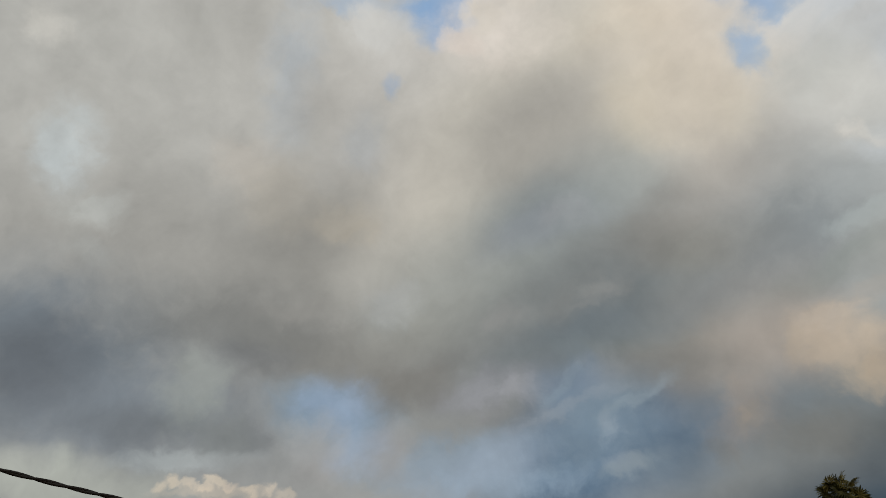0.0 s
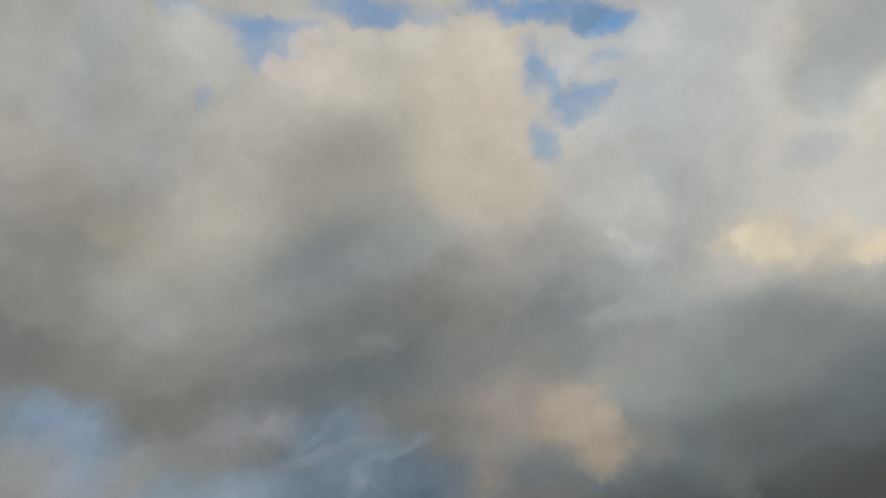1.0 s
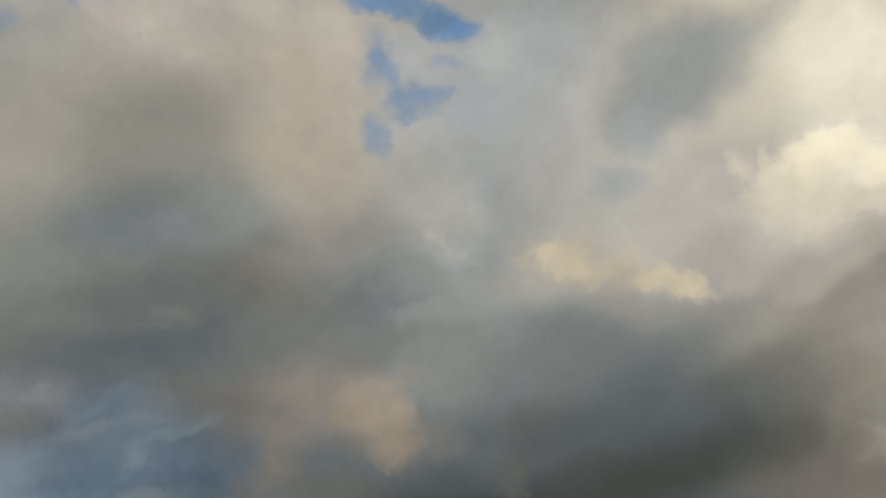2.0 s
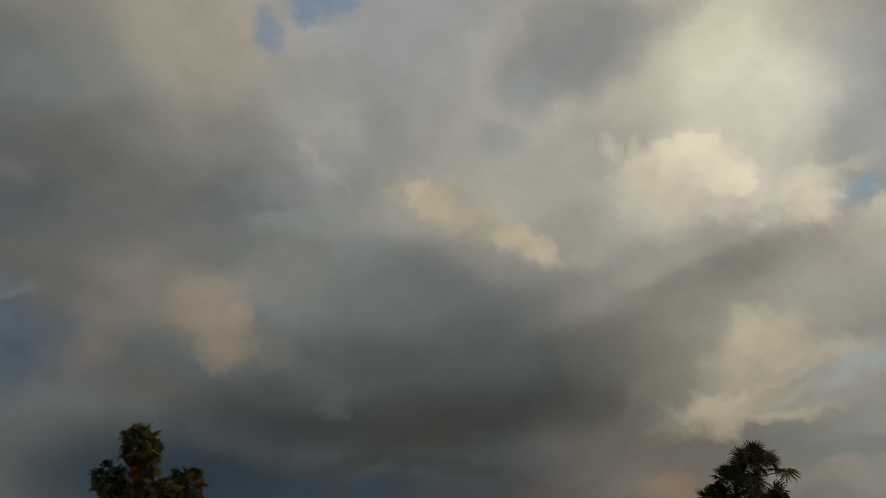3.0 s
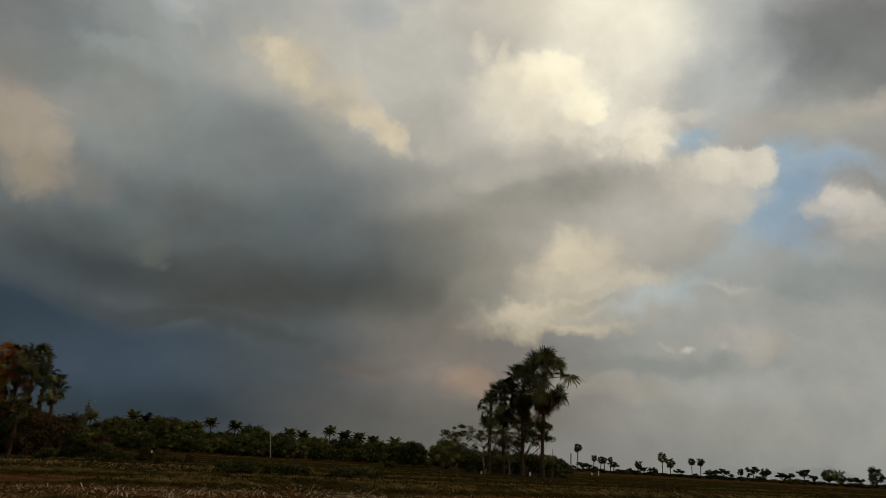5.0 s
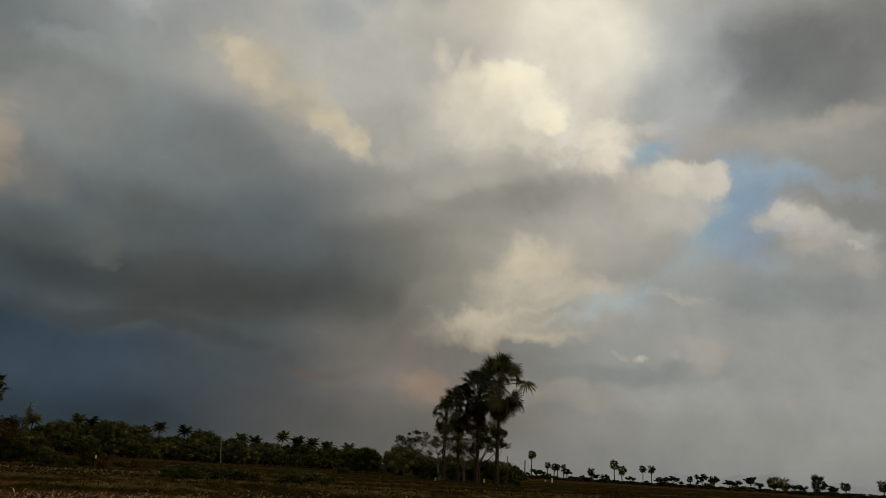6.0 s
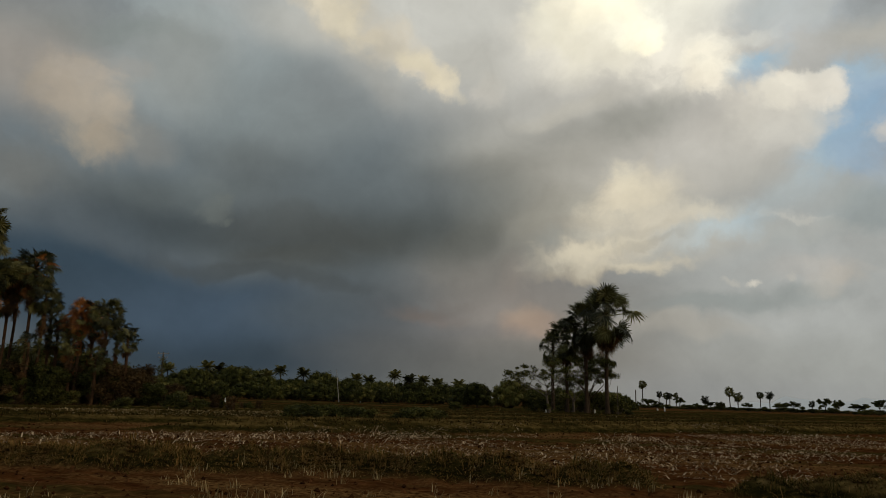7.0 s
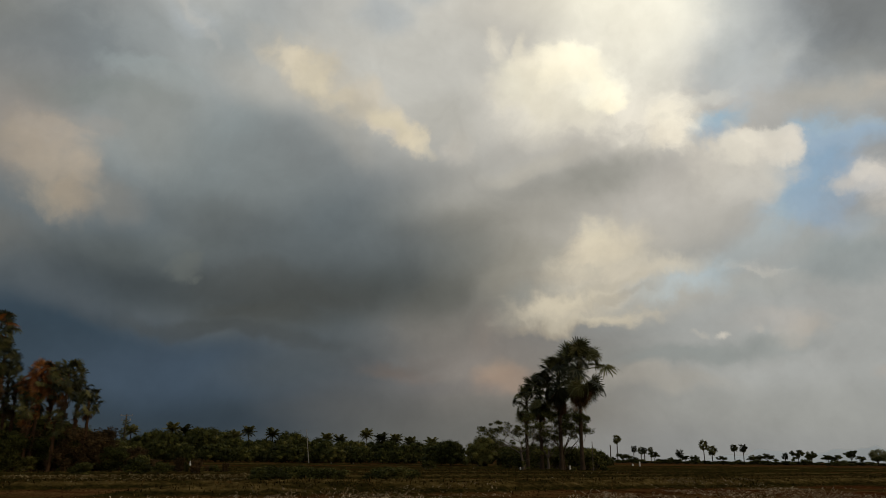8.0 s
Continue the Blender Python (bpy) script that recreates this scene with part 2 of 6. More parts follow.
# storm cloud, its lit towers and the haze below it
puff(3.9, 30.2, 30.3, 15.5, 5, (0.483, 0.451, 0.413), 0.90, 1.00, SOFT)
puff(-33.9, 27.8, 18.4, 12.3, -4, (0.306, 0.328, 0.332), 0.85, 1.00, SOFT)
puff(-13.1, 30.8, 11.4, 8.1, -9, (0.540, 0.523, 0.483), 0.80, 1.00, SOFT)
puff(-26.8, 15.5, 33.8, 10.5, -3, (0.114, 0.137, 0.153), 0.90, 1.00, SOFT)
puff(-23.0, 17.6, 18.2, 4.9, -4, (0.131, 0.152, 0.161), 0.60, 1.00, MID)
puff(-5.2, 16.7, 15.1, 7.4, 20, (0.325, 0.313, 0.274), 0.80, 1.00, SOFT)
puff(2.3, 20.0, 15.2, 4.6, 11, (0.530, 0.500, 0.460), 0.75, 1.00, SOFT)
puff(-37.0, 6.4, 24.4, 6.1, -13, (0.030, 0.051, 0.074), 0.95, 0.85, SOFT)
puff(-29.7, 2.7, 25.3, 6.7, 0, (0.029, 0.042, 0.056), 0.95, 1.00, SOFT)
puff(5.2, 3.1, 24.8, 8.5, 6, (0.174, 0.158, 0.137), 0.85, 1.00, SOFT)
puff(-9.8, 7.4, 13.8, 5.0, 14, (0.228, 0.196, 0.174), 0.70, 1.00, SOFT)
puff(18.9, 7.5, 20.4, 14.7, 8, (0.382, 0.383, 0.371), 0.90, 1.00, SOFT)
puff(10.8, 0.3, 21.2, 3.1, 8, (0.233, 0.234, 0.232), 0.70, 1.00, SOFT)
puff(-12.4, 2.2, 11.9, 3.5, 3, (0.089, 0.089, 0.086), 0.60, 1.00, SOFT)
puff(-42.6, 27.8, 7.2, 4.7, -1, (0.149, 0.168, 0.182), 0.75, 1.00, MID)
puff(-38.9, 25.0, 6.6, 1.2, 2, (0.181, 0.209, 0.202), 0.55, 1.00, MID)
puff(-35.2, 27.9, 4.1, 1.1, -8, (0.321, 0.360, 0.365), 0.50, 1.00, BILLOW)
puff(-32.5, 32.4, 2.2, 1.6, -35, (0.413, 0.445, 0.474), 0.60, 1.00, BILLOW)
puff(-34.1, 22.8, 7.0, 3.7, 5, (0.293, 0.320, 0.321), 0.50, 1.00, MID)
puff(-27.9, 22.4, 6.2, 4.7, -16, (0.199, 0.232, 0.242), 0.60, 1.00, MID)
puff(-23.3, 22.0, 4.7, 3.9, -31, (0.180, 0.204, 0.210), 0.60, 1.00, MID)
puff(-15.8, 34.5, 2.6, 2.1, 6, (0.312, 0.354, 0.394), 0.50, 1.00, MID)
puff(16.2, 30.5, 10.0, 6.8, -16, (0.419, 0.444, 0.463), 0.85, 0.95, BILLOW)
puff(22.3, 28.4, 7.4, 6.5, -7, (0.241, 0.260, 0.276), 0.85, 1.00, MID)
puff(21.4, 25.0, 6.4, 1.7, 9, (0.383, 0.363, 0.325), 0.60, 1.00, MID)
puff(16.9, 28.3, 2.3, 1.7, 38, (0.479, 0.479, 0.456), 0.50, 1.00, BILLOW)
puff(12.5, 29.0, 2.4, 2.2, 59, (0.352, 0.371, 0.381), 0.50, 1.00, BILLOW)
puff(18.1, 20.7, 4.6, 3.3, 71, (0.243, 0.381, 0.504), 0.90, 0.90, BILLOW)
puff(16.6, 18.5, 3.8, 2.6, 60, (0.304, 0.408, 0.498), 0.80, 1.00, BILLOW)
puff(20.2, 22.6, 4.6, 1.6, 5, (0.352, 0.445, 0.521), 0.75, 1.00, BILLOW)
puff(12.3, 24.6, 3.1, 1.1, 35, (0.305, 0.423, 0.520), 0.85, 0.90, BILLOW)
puff(7.4, 12.9, 5.3, 1.6, 21, (0.352, 0.428, 0.473), 0.70, 1.00, BILLOW)
puff(13.5, 15.2, 5.5, 1.8, 33, (0.358, 0.398, 0.410), 0.50, 1.00, MID)
puff(0.5, 21.5, 9.0, 2.1, 9, (0.317, 0.303, 0.280), 0.50, 1.00, MID)
puff(10.3, 20.2, 6.4, 2.3, 12, (0.312, 0.286, 0.258), 0.60, 1.00, MID)
puff(-1.5, 18.2, 7.3, 2.8, 25, (0.344, 0.317, 0.277), 0.50, 1.00, MID)
puff(8.3, 17.4, 6.9, 2.3, 14, (0.374, 0.350, 0.310), 0.50, 1.00, MID)
# lit patch beside the dark bank
puff(-42.3, 21.8, 3.0, 2.1, 1, (0.353, 0.315, 0.266), 0.55, 1.00, BILLOW)
puff(-41.7, 19.7, 2.1, 2.4, -7, (0.364, 0.310, 0.239), 0.45, 1.00, BILLOW)
puff(-40.5, 18.0, 2.2, 2.0, -30, (0.315, 0.276, 0.220), 0.50, 1.00, BILLOW)
puff(-38.4, 23.1, 1.8, 1.1, -5, (0.323, 0.301, 0.279), 0.50, 1.00, BILLOW)
puff(-38.4, 19.1, 2.3, 1.2, -34, (0.270, 0.262, 0.238), 0.40, 1.00, BILLOW)
# long lit streak
puff(-21.5, 29.5, 4.6, 2.6, -34, (0.511, 0.458, 0.378), 0.75, 1.00, BILLOW)
puff(-21.8, 30.1, 1.7, 1.3, -24, (0.578, 0.503, 0.381), 0.60, 1.00, BILLOW)
puff(-17.9, 27.4, 4.3, 1.9, -32, (0.554, 0.488, 0.391), 0.70, 1.00, BILLOW)
puff(-15.4, 25.9, 1.8, 1.2, -24, (0.687, 0.591, 0.456), 0.70, 0.95, BILLOW)
puff(-13.5, 24.9, 1.8, 1.2, -30, (0.604, 0.521, 0.407), 0.65, 0.95, BILLOW)
puff(-26.5, 31.4, 2.4, 1.3, -24, (0.413, 0.392, 0.352), 0.40, 1.00, BILLOW)
puff(-19.7, 25.1, 4.7, 1.8, -35, (0.320, 0.307, 0.281), 0.50, 1.00, MID)
puff(-9.4, 24.5, 1.3, 1.9, -5, (0.538, 0.496, 0.439), 0.60, 1.00, BILLOW)
# bright tower
puff(-2.6, 27.3, 5.8, 3.5, 5, (0.725, 0.674, 0.591), 0.70, 1.00, BILLOW)
puff(5.5, 26.2, 5.7, 3.5, -5, (0.921, 0.849, 0.726), 0.70, 1.00, BILLOW)
puff(8.5, 24.5, 2.6, 1.5, -5, (0.806, 0.715, 0.584), 0.70, 0.90, BILLOW)
puff(7.1, 29.0, 4.7, 3.1, 15, (0.761, 0.718, 0.627), 0.60, 1.00, BILLOW)
puff(0.0, 29.9, 3.5, 2.8, -4, (0.875, 0.810, 0.668), 0.80, 0.95, BILLOW)
puff(2.7, 28.4, 2.4, 1.9, -24, (0.992, 0.940, 0.785), 0.85, 0.80, BILLOW)
puff(1.0, 30.6, 1.7, 1.5, 5, (0.973, 0.913, 0.761), 0.70, 0.70, BILLOW)
puff(-3.5, 30.0, 1.5, 1.7, 5, (0.823, 0.745, 0.610), 0.70, 0.95, BILLOW)
puff(-5.7, 31.8, 1.0, 1.3, 6, (0.761, 0.694, 0.578), 0.65, 0.95, BILLOW)
puff(-5.0, 28.5, 2.2, 2.0, 5, (0.689, 0.633, 0.534), 0.60, 0.90, BILLOW)
puff(-0.2, 26.5, 3.6, 1.6, 0, (0.676, 0.635, 0.556), 0.50, 1.00, BILLOW)
# lump before the blue
puff(12.6, 22.3, 3.7, 2.0, 18, (0.501, 0.460, 0.406), 0.75, 0.80, BILLOW)
puff(16.1, 22.9, 2.3, 1.4, 5, (0.624, 0.578, 0.503), 0.85, 0.60, BILLOW)
puff(13.7, 23.6, 1.7, 1.2, 5, (0.610, 0.558, 0.485), 0.75, 0.70, BILLOW)
puff(17.4, 22.9, 1.0, 0.9, 5, (0.624, 0.578, 0.515), 0.80, 0.60, BILLOW)
puff(22.0, 18.8, 3.0, 1.9, 6, (0.528, 0.498, 0.463), 0.60, 1.00, BILLOW)
# low lit clouds
puff(2.1, 15.4, 5.9, 2.9, 20, (0.521, 0.469, 0.386), 0.80, 1.00, BILLOW)
puff(1.1, 16.1, 2.3, 1.7, 26, (0.645, 0.553, 0.430), 0.75, 0.85, BILLOW)
puff(2.5, 17.6, 0.9, 1.0, 5, (0.552, 0.503, 0.413), 0.60, 0.90, BILLOW)
puff(5.5, 14.3, 3.6, 1.2, 14, (0.491, 0.451, 0.381), 0.55, 1.00, BILLOW)
puff(-0.3, 11.8, 6.4, 1.6, 15, (0.513, 0.448, 0.353), 0.75, 1.00, BILLOW)
puff(3.1, 10.9, 4.1, 0.9, 10, (0.515, 0.451, 0.352), 0.70, 0.90, BILLOW)
puff(-2.6, 10.2, 4.6, 0.8, 11, (0.402, 0.347, 0.270), 0.55, 1.00, BILLOW)
puff(-0.7, 13.2, 5.9, 0.8, 15, (0.270, 0.242, 0.209), 0.50, 1.00, MID)
puff(14.4, 13.5, 3.3, 0.7, 4, (0.491, 0.468, 0.429), 0.40, 1.00, BILLOW)
puff(12.4, 12.6, 5.1, 0.9, 9, (0.323, 0.337, 0.328), 0.60, 1.00, MID)
puff(19.6, 13.9, 4.7, 2.2, 7, (0.282, 0.322, 0.327), 0.70, 1.00, MID)
puff(20.0, 16.0, 3.1, 1.3, 18, (0.352, 0.392, 0.413), 0.50, 1.00, MID)
puff(10.7, 9.4, 0.7, 0.5, 7, (0.604, 0.546, 0.474), 0.50, 1.00, BILLOW)
puff(9.0, 9.3, 0.7, 0.5, 6, (0.456, 0.423, 0.371), 0.40, 1.00, BILLOW)
puff(13.1, 9.6, 0.6, 0.4, 7, (0.479, 0.440, 0.386), 0.40, 1.00, BILLOW)
puff(16.7, 9.4, 2.4, 1.0, -15, (0.445, 0.407, 0.361), 0.60, 1.00, BILLOW)
puff(14.1, 10.2, 4.6, 1.2, 7, (0.390, 0.359, 0.331), 0.40, 1.00, MID)
puff(9.6, 8.1, 9.1, 1.1, 12, (0.229, 0.243, 0.235), 0.65, 1.00, MID)
puff(4.6, 7.7, 6.3, 0.7, 10, (0.254, 0.250, 0.235), 0.50, 1.00, MID)
puff(5.4, 6.2, 7.5, 1.2, 6, (0.381, 0.346, 0.300), 0.50, 1.00, MID)
puff(-15.5, 6.6, 4.5, 1.1, -5, (0.238, 0.171, 0.141), 0.60, 1.00, MID)
puff(-5.7, 5.6, 2.8, 1.8, 4, (0.378, 0.259, 0.197), 0.55, 1.00, MID)
puff(-12.5, 5.2, 8.7, 0.9, -1, (0.151, 0.141, 0.139), 0.40, 1.00, MID)
puff(-31.6, 14.7, 2.0, 1.3, -18, (0.175, 0.191, 0.188), 0.50, 1.00, BILLOW)
puff(-37.0, 13.2, 7.5, 2.1, -2, (0.088, 0.106, 0.126), 0.50, 1.00, MID)
puff(-33.7, 10.5, 13.1, 1.7, -11, (0.090, 0.099, 0.106), 0.50, 1.00, MID)
puff(-21.5, 9.2, 7.1, 1.8, -16, (0.122, 0.120, 0.109), 0.50, 1.00, MID)
puff(-7.1, 9.6, 1.8, 2.7, 4, (0.238, 0.198, 0.171), 0.40, 1.00, MID)
puff(-8.0, 12.7, 9.2, 4.1, 16, (0.207, 0.189, 0.162), 0.50, 1.00, MID)
puff(-3.4, 14.5, 5.5, 2.8, 25, (0.282, 0.260, 0.218), 0.50, 1.00, MID)
puff(21.3, 22.1, 2.3, 0.6, 10, (0.305, 0.413, 0.527), 0.50, 1.00, BILLOW)
# shaping of the storm bank
puff(-10.4, 17.7, 6.8, 2.1, 19, (0.175, 0.165, 0.150), 0.45, 1.00, MID)
puff(-20.7, 10.2, 7.5, 1.8, -9, (0.076, 0.091, 0.102), 0.50, 1.00, MID)
puff(-24.0, 30.1, 2.5, 1.5, -28, (0.618, 0.528, 0.392), 0.50, 0.90, BILLOW)
puff(-20.0, 28.3, 1.9, 1.1, -30, (0.591, 0.515, 0.392), 0.50, 0.90, BILLOW)
puff(3.5, 27.6, 1.3, 1.1, -15, (0.973, 0.913, 0.730), 0.80, 0.50, BILLOW)
puff(0.1, 10.8, 5.9, 0.8, 9, (0.566, 0.504, 0.392), 0.25, 1.00, BILLOW)
puff(-4.8, 39.5, 5.2, 2.8, 11, (0.284, 0.298, 0.303), 0.60, 0.80, MID)
puff(-13.0, 38.7, 3.4, 3.1, 18, (0.261, 0.288, 0.297), 0.35, 1.00, MID)
# evening-out of the bank and its lit parts
puff(-31.2, 12.4, 10.5, 2.6, -2, (0.060, 0.073, 0.080), 0.60, 1.00, SOFT)
puff(-16.3, 12.6, 9.9, 3.6, 4, (0.114, 0.120, 0.119), 0.45, 1.00, SOFT)
puff(-20.0, 5.0, 9.7, 3.5, 2, (0.063, 0.073, 0.082), 0.50, 1.00, SOFT)
puff(7.4, 31.8, 8.9, 4.2, 5, (0.879, 0.847, 0.773), 0.50, 1.00, SOFT)
puff(8.4, 18.6, 8.2, 2.7, 12, (0.448, 0.420, 0.382), 0.50, 1.00, SOFT)
puff(4.6, 12.9, 6.7, 2.8, 12, (0.510, 0.463, 0.392), 0.50, 1.00, MID)
puff(1.9, 12.3, 5.0, 0.4, 16, (0.314, 0.287, 0.246), 0.50, 0.90, BILLOW)
puff(-0.8, 10.9, 6.4, 0.5, 8, (0.592, 0.528, 0.413), 0.20, 1.00, BILLOW)
puff(9.4, 13.0, 3.5, 1.1, 17, (0.381, 0.451, 0.491), 0.60, 1.00, BILLOW)
puff(14.1, 20.7, 3.3, 2.7, 38, (0.490, 0.464, 0.427), 0.60, 0.90, BILLOW)
puff(16.0, 23.2, 2.0, 1.0, 5, (0.672, 0.624, 0.552), 0.60, 0.50, BILLOW)
puff(14.0, 23.6, 1.1, 0.9, 5, (0.672, 0.617, 0.539), 0.60, 0.50, BILLOW)
puff(-0.5, 30.8, 1.8, 1.3, 5, (0.956, 0.888, 0.730), 0.60, 0.50, BILLOW)
puff(1.6, 29.5, 1.5, 1.3, 5, (0.982, 0.922, 0.761), 0.60, 0.45, BILLOW)
puff(3.4, 27.7, 1.2, 0.9, -5, (0.982, 0.922, 0.761), 0.70, 0.45, BILLOW)
puff(8.6, 25.7, 1.6, 1.0, -15, (0.871, 0.776, 0.631), 0.50, 0.60, BILLOW)
puff(-60.5, 40.9, 9.2, 6.1, -7, (0.181, 0.185, 0.187), 0.60, 1.00, SOFT)
puff(-62.1, 35.4, 7.0, 3.5, -8, (0.126, 0.150, 0.166), 0.50, 1.00, SOFT)
puff(-33.0, 34.7, 5.0, 3.6, -31, (0.533, 0.526, 0.496), 0.50, 1.00, SOFT)
puff(5.2, 35.1, 8.6, 6.9, -16, (1.071, 1.005, 0.809), 0.50, 1.00, SOFT)
puff(-25.5, 28.0, 5.4, 2.3, -11, (0.444, 0.411, 0.359), 0.45, 1.00, SOFT)
puff(-18.3, 12.8, 10.9, 2.7, -1, (0.070, 0.081, 0.084), 0.55, 1.00, SOFT)
puff(-9.3, 16.9, 4.5, 2.8, 11, (0.150, 0.149, 0.131), 0.50, 1.00, SOFT)
puff(-57.3, 27.0, 8.8, 2.7, -6, (0.104, 0.130, 0.151), 0.50, 1.00, SOFT)
puff(-34.6, 24.0, 4.9, 4.9, -10, (0.242, 0.241, 0.224), 0.50, 1.00, SOFT)
puff(-35.7, 47.0, 1.0, 2.2, -10, (0.192, 0.323, 0.535), 0.50, 0.80, BILLOW)
puff(-32.3, 44.5, 1.8, 0.7, -11, (0.157, 0.294, 0.535), 0.35, 1.00, BILLOW)
puff(14.9, 3.7, 10.2, 3.1, 8, (0.246, 0.243, 0.225), 0.45, 1.00, SOFT)
puff(-5.8, 6.1, 2.6, 1.7, 4, (0.412, 0.310, 0.228), 0.25, 1.00, MID)
puff(-82.7, 42.4, 12.0, 10.0, -21, (0.220, 0.218, 0.207), 0.35, 1.00, SOFT)
puff(-27.2, 16.4, 8.0, 3.9, -16, (0.103, 0.097, 0.081), 0.40, 1.00, SOFT)
puff(-45.5, 21.8, 6.7, 3.5, -18, (0.372, 0.312, 0.266), 0.40, 1.00, SOFT)
puff(-36.1, 51.8, 2.7, 1.0, -28, (0.132, 0.255, 0.459), 0.60, 0.80, BILLOW)
puff(-61.9, 21.8, 3.4, 2.6, -11, (0.094, 0.157, 0.246), 0.40, 1.00, MID)
puff(-23.0, 29.9, 2.7, 1.2, -31, (0.761, 0.665, 0.509), 0.40, 0.90, BILLOW)
puff(-15.2, 25.5, 1.7, 1.1, -21, (0.777, 0.664, 0.508), 0.45, 0.80, BILLOW)
puff(-0.7, 30.5, 2.7, 1.4, -13, (0.899, 0.811, 0.634), 0.50, 0.60, BILLOW)
puff(-4.2, 29.0, 2.4, 2.1, -13, (0.762, 0.713, 0.563), 0.40, 1.00, BILLOW)
puff(-60.8, 18.3, 7.1, 3.2, -10, (0.211, 0.253, 0.287), 0.50, 1.00, BILLOW)
puff(-90.7, 15.9, 7.1, 0.7, -27, (0.501, 0.428, 0.335), 0.34, 1.00, BILLOW)
puff(-94.9, 16.4, 1.0, 0.7, -28, (0.618, 0.523, 0.399), 0.40, 0.80, BILLOW)
puff(-93.9, 16.9, 1.2, 0.8, -28, (0.655, 0.552, 0.418), 0.42, 0.80, BILLOW)
puff(-92.7, 16.5, 1.0, 0.7, -28, (0.593, 0.501, 0.389), 0.40, 0.80, BILLOW)
puff(-91.5, 16.3, 0.9, 0.6, -27, (0.630, 0.529, 0.408), 0.40, 0.80, BILLOW)
puff(-90.5, 16.8, 1.2, 0.8, -27, (0.662, 0.558, 0.423), 0.42, 0.80, BILLOW)
puff(-89.3, 16.4, 1.0, 0.6, -27, (0.618, 0.512, 0.399), 0.40, 0.80, BILLOW)
puff(-88.0, 16.1, 0.9, 0.5, -26, (0.581, 0.490, 0.380), 0.40, 0.80, BILLOW)
puff(-86.6, 16.2, 1.0, 0.6, -26, (0.605, 0.512, 0.399), 0.40, 0.80, BILLOW)
puff(-85.3, 15.9, 0.8, 0.5, -26, (0.546, 0.469, 0.371), 0.34, 0.90, BILLOW)
puff(-29.3, 6.8, 13.7, 3.4, -7, (0.041, 0.058, 0.078), 0.45, 1.00, SOFT)
puff(-23.3, 10.3, 10.9, 2.2, -6, (0.074, 0.086, 0.093), 0.40, 1.00, SOFT)
puff(-5.9, 6.0, 2.3, 1.6, 4, (0.342, 0.254, 0.184), 0.25, 1.00, MID)
puff(23.6, 18.3, 2.9, 1.1, 11, (0.605, 0.572, 0.526), 0.50, 0.80, BILLOW)
puff(25.9, 17.3, 2.8, 1.4, 5, (0.553, 0.534, 0.502), 0.50, 0.90, BILLOW)
puff(24.9, 16.1, 4.5, 1.2, 7, (0.378, 0.383, 0.373), 0.50, 1.00, MID)
puff(-6.4, 42.2, 5.9, 2.5, -14, (0.333, 0.348, 0.344), 0.55, 0.90, MID)
puff(-12.4, 38.6, 3.0, 3.1, 18, (0.281, 0.305, 0.309), 0.30, 1.00, MID)
puff(2.1, 40.4, 2.3, 1.3, 16, (0.354, 0.359, 0.349), 0.40, 0.90, BILLOW)
puff(-60.0, 43.0, 10.5, 6.5, -7, (0.236, 0.230, 0.214), 0.30, 1.00, SOFT)
puff(5.5, 20.6, 7.5, 2.3, 12, (0.478, 0.448, 0.406), 0.40, 1.00, SOFT)
puff(2.1, 16.1, 3.2, 1.7, 26, (0.619, 0.540, 0.424), 0.40, 0.80, BILLOW)
puff(-47.8, 24.1, 9.0, 4.7, -6, (0.236, 0.203, 0.179), 0.35, 1.00, SOFT)
puff(-0.3, 11.9, 5.5, 1.0, 13, (0.568, 0.499, 0.388), 0.35, 0.90, BILLOW)
puff(14.7, 22.4, 2.8, 1.5, 16, (0.615, 0.570, 0.509), 0.40, 0.80, BILLOW)
puff(17.0, 10.0, 3.6, 0.9, 1, (0.434, 0.402, 0.366), 0.35, 1.00, BILLOW)
puff(-84.1, 35.1, 9.0, 5.6, -21, (0.142, 0.140, 0.130), 0.40, 1.00, SOFT)
puff(-59.4, 40.9, 7.8, 4.4, -22, (0.312, 0.292, 0.259), 0.30, 1.00, SOFT)
puff(1.7, 29.3, 3.1, 2.2, 5, (0.995, 0.951, 0.811), 0.40, 0.80, BILLOW)
puff(8.2, 25.3, 2.2, 1.1, -5, (0.905, 0.823, 0.672), 0.35, 0.80, BILLOW)
puff(-20.5, 7.2, 11.5, 4.0, -4, (0.077, 0.094, 0.107), 0.35, 1.00, SOFT)
puff(-36.6, 12.0, 8.3, 2.1, 0, (0.064, 0.083, 0.100), 0.35, 1.00, SOFT)
puff(-55.1, 36.3, 7.5, 5.3, 1, (0.177, 0.203, 0.219), 0.35, 1.00, SOFT)
# shaping of the high deck
puff(-50.1, 30.5, 8.0, 2.7, -22, (0.177, 0.166, 0.145), 0.50, 1.00, SOFT)
puff(-53.0, 22.0, 6.2, 2.0, -15, (0.154, 0.154, 0.149), 0.50, 1.00, MID)
puff(-45.2, 14.4, 5.5, 2.1, -1, (0.140, 0.141, 0.134), 0.70, 1.00, MID)
puff(-104.6, 23.9, 8.1, 7.3, -31, (0.066, 0.071, 0.081), 0.50, 1.00, SOFT)
puff(-96.0, 20.2, 8.3, 2.1, -33, (0.106, 0.116, 0.127), 0.50, 1.00, MID)
puff(-88.4, 25.5, 5.5, 2.2, -29, (0.129, 0.136, 0.144), 0.50, 1.00, MID)
puff(-93.6, 23.7, 3.0, 3.4, -87, (0.199, 0.209, 0.209), 0.42, 1.00, BILLOW)
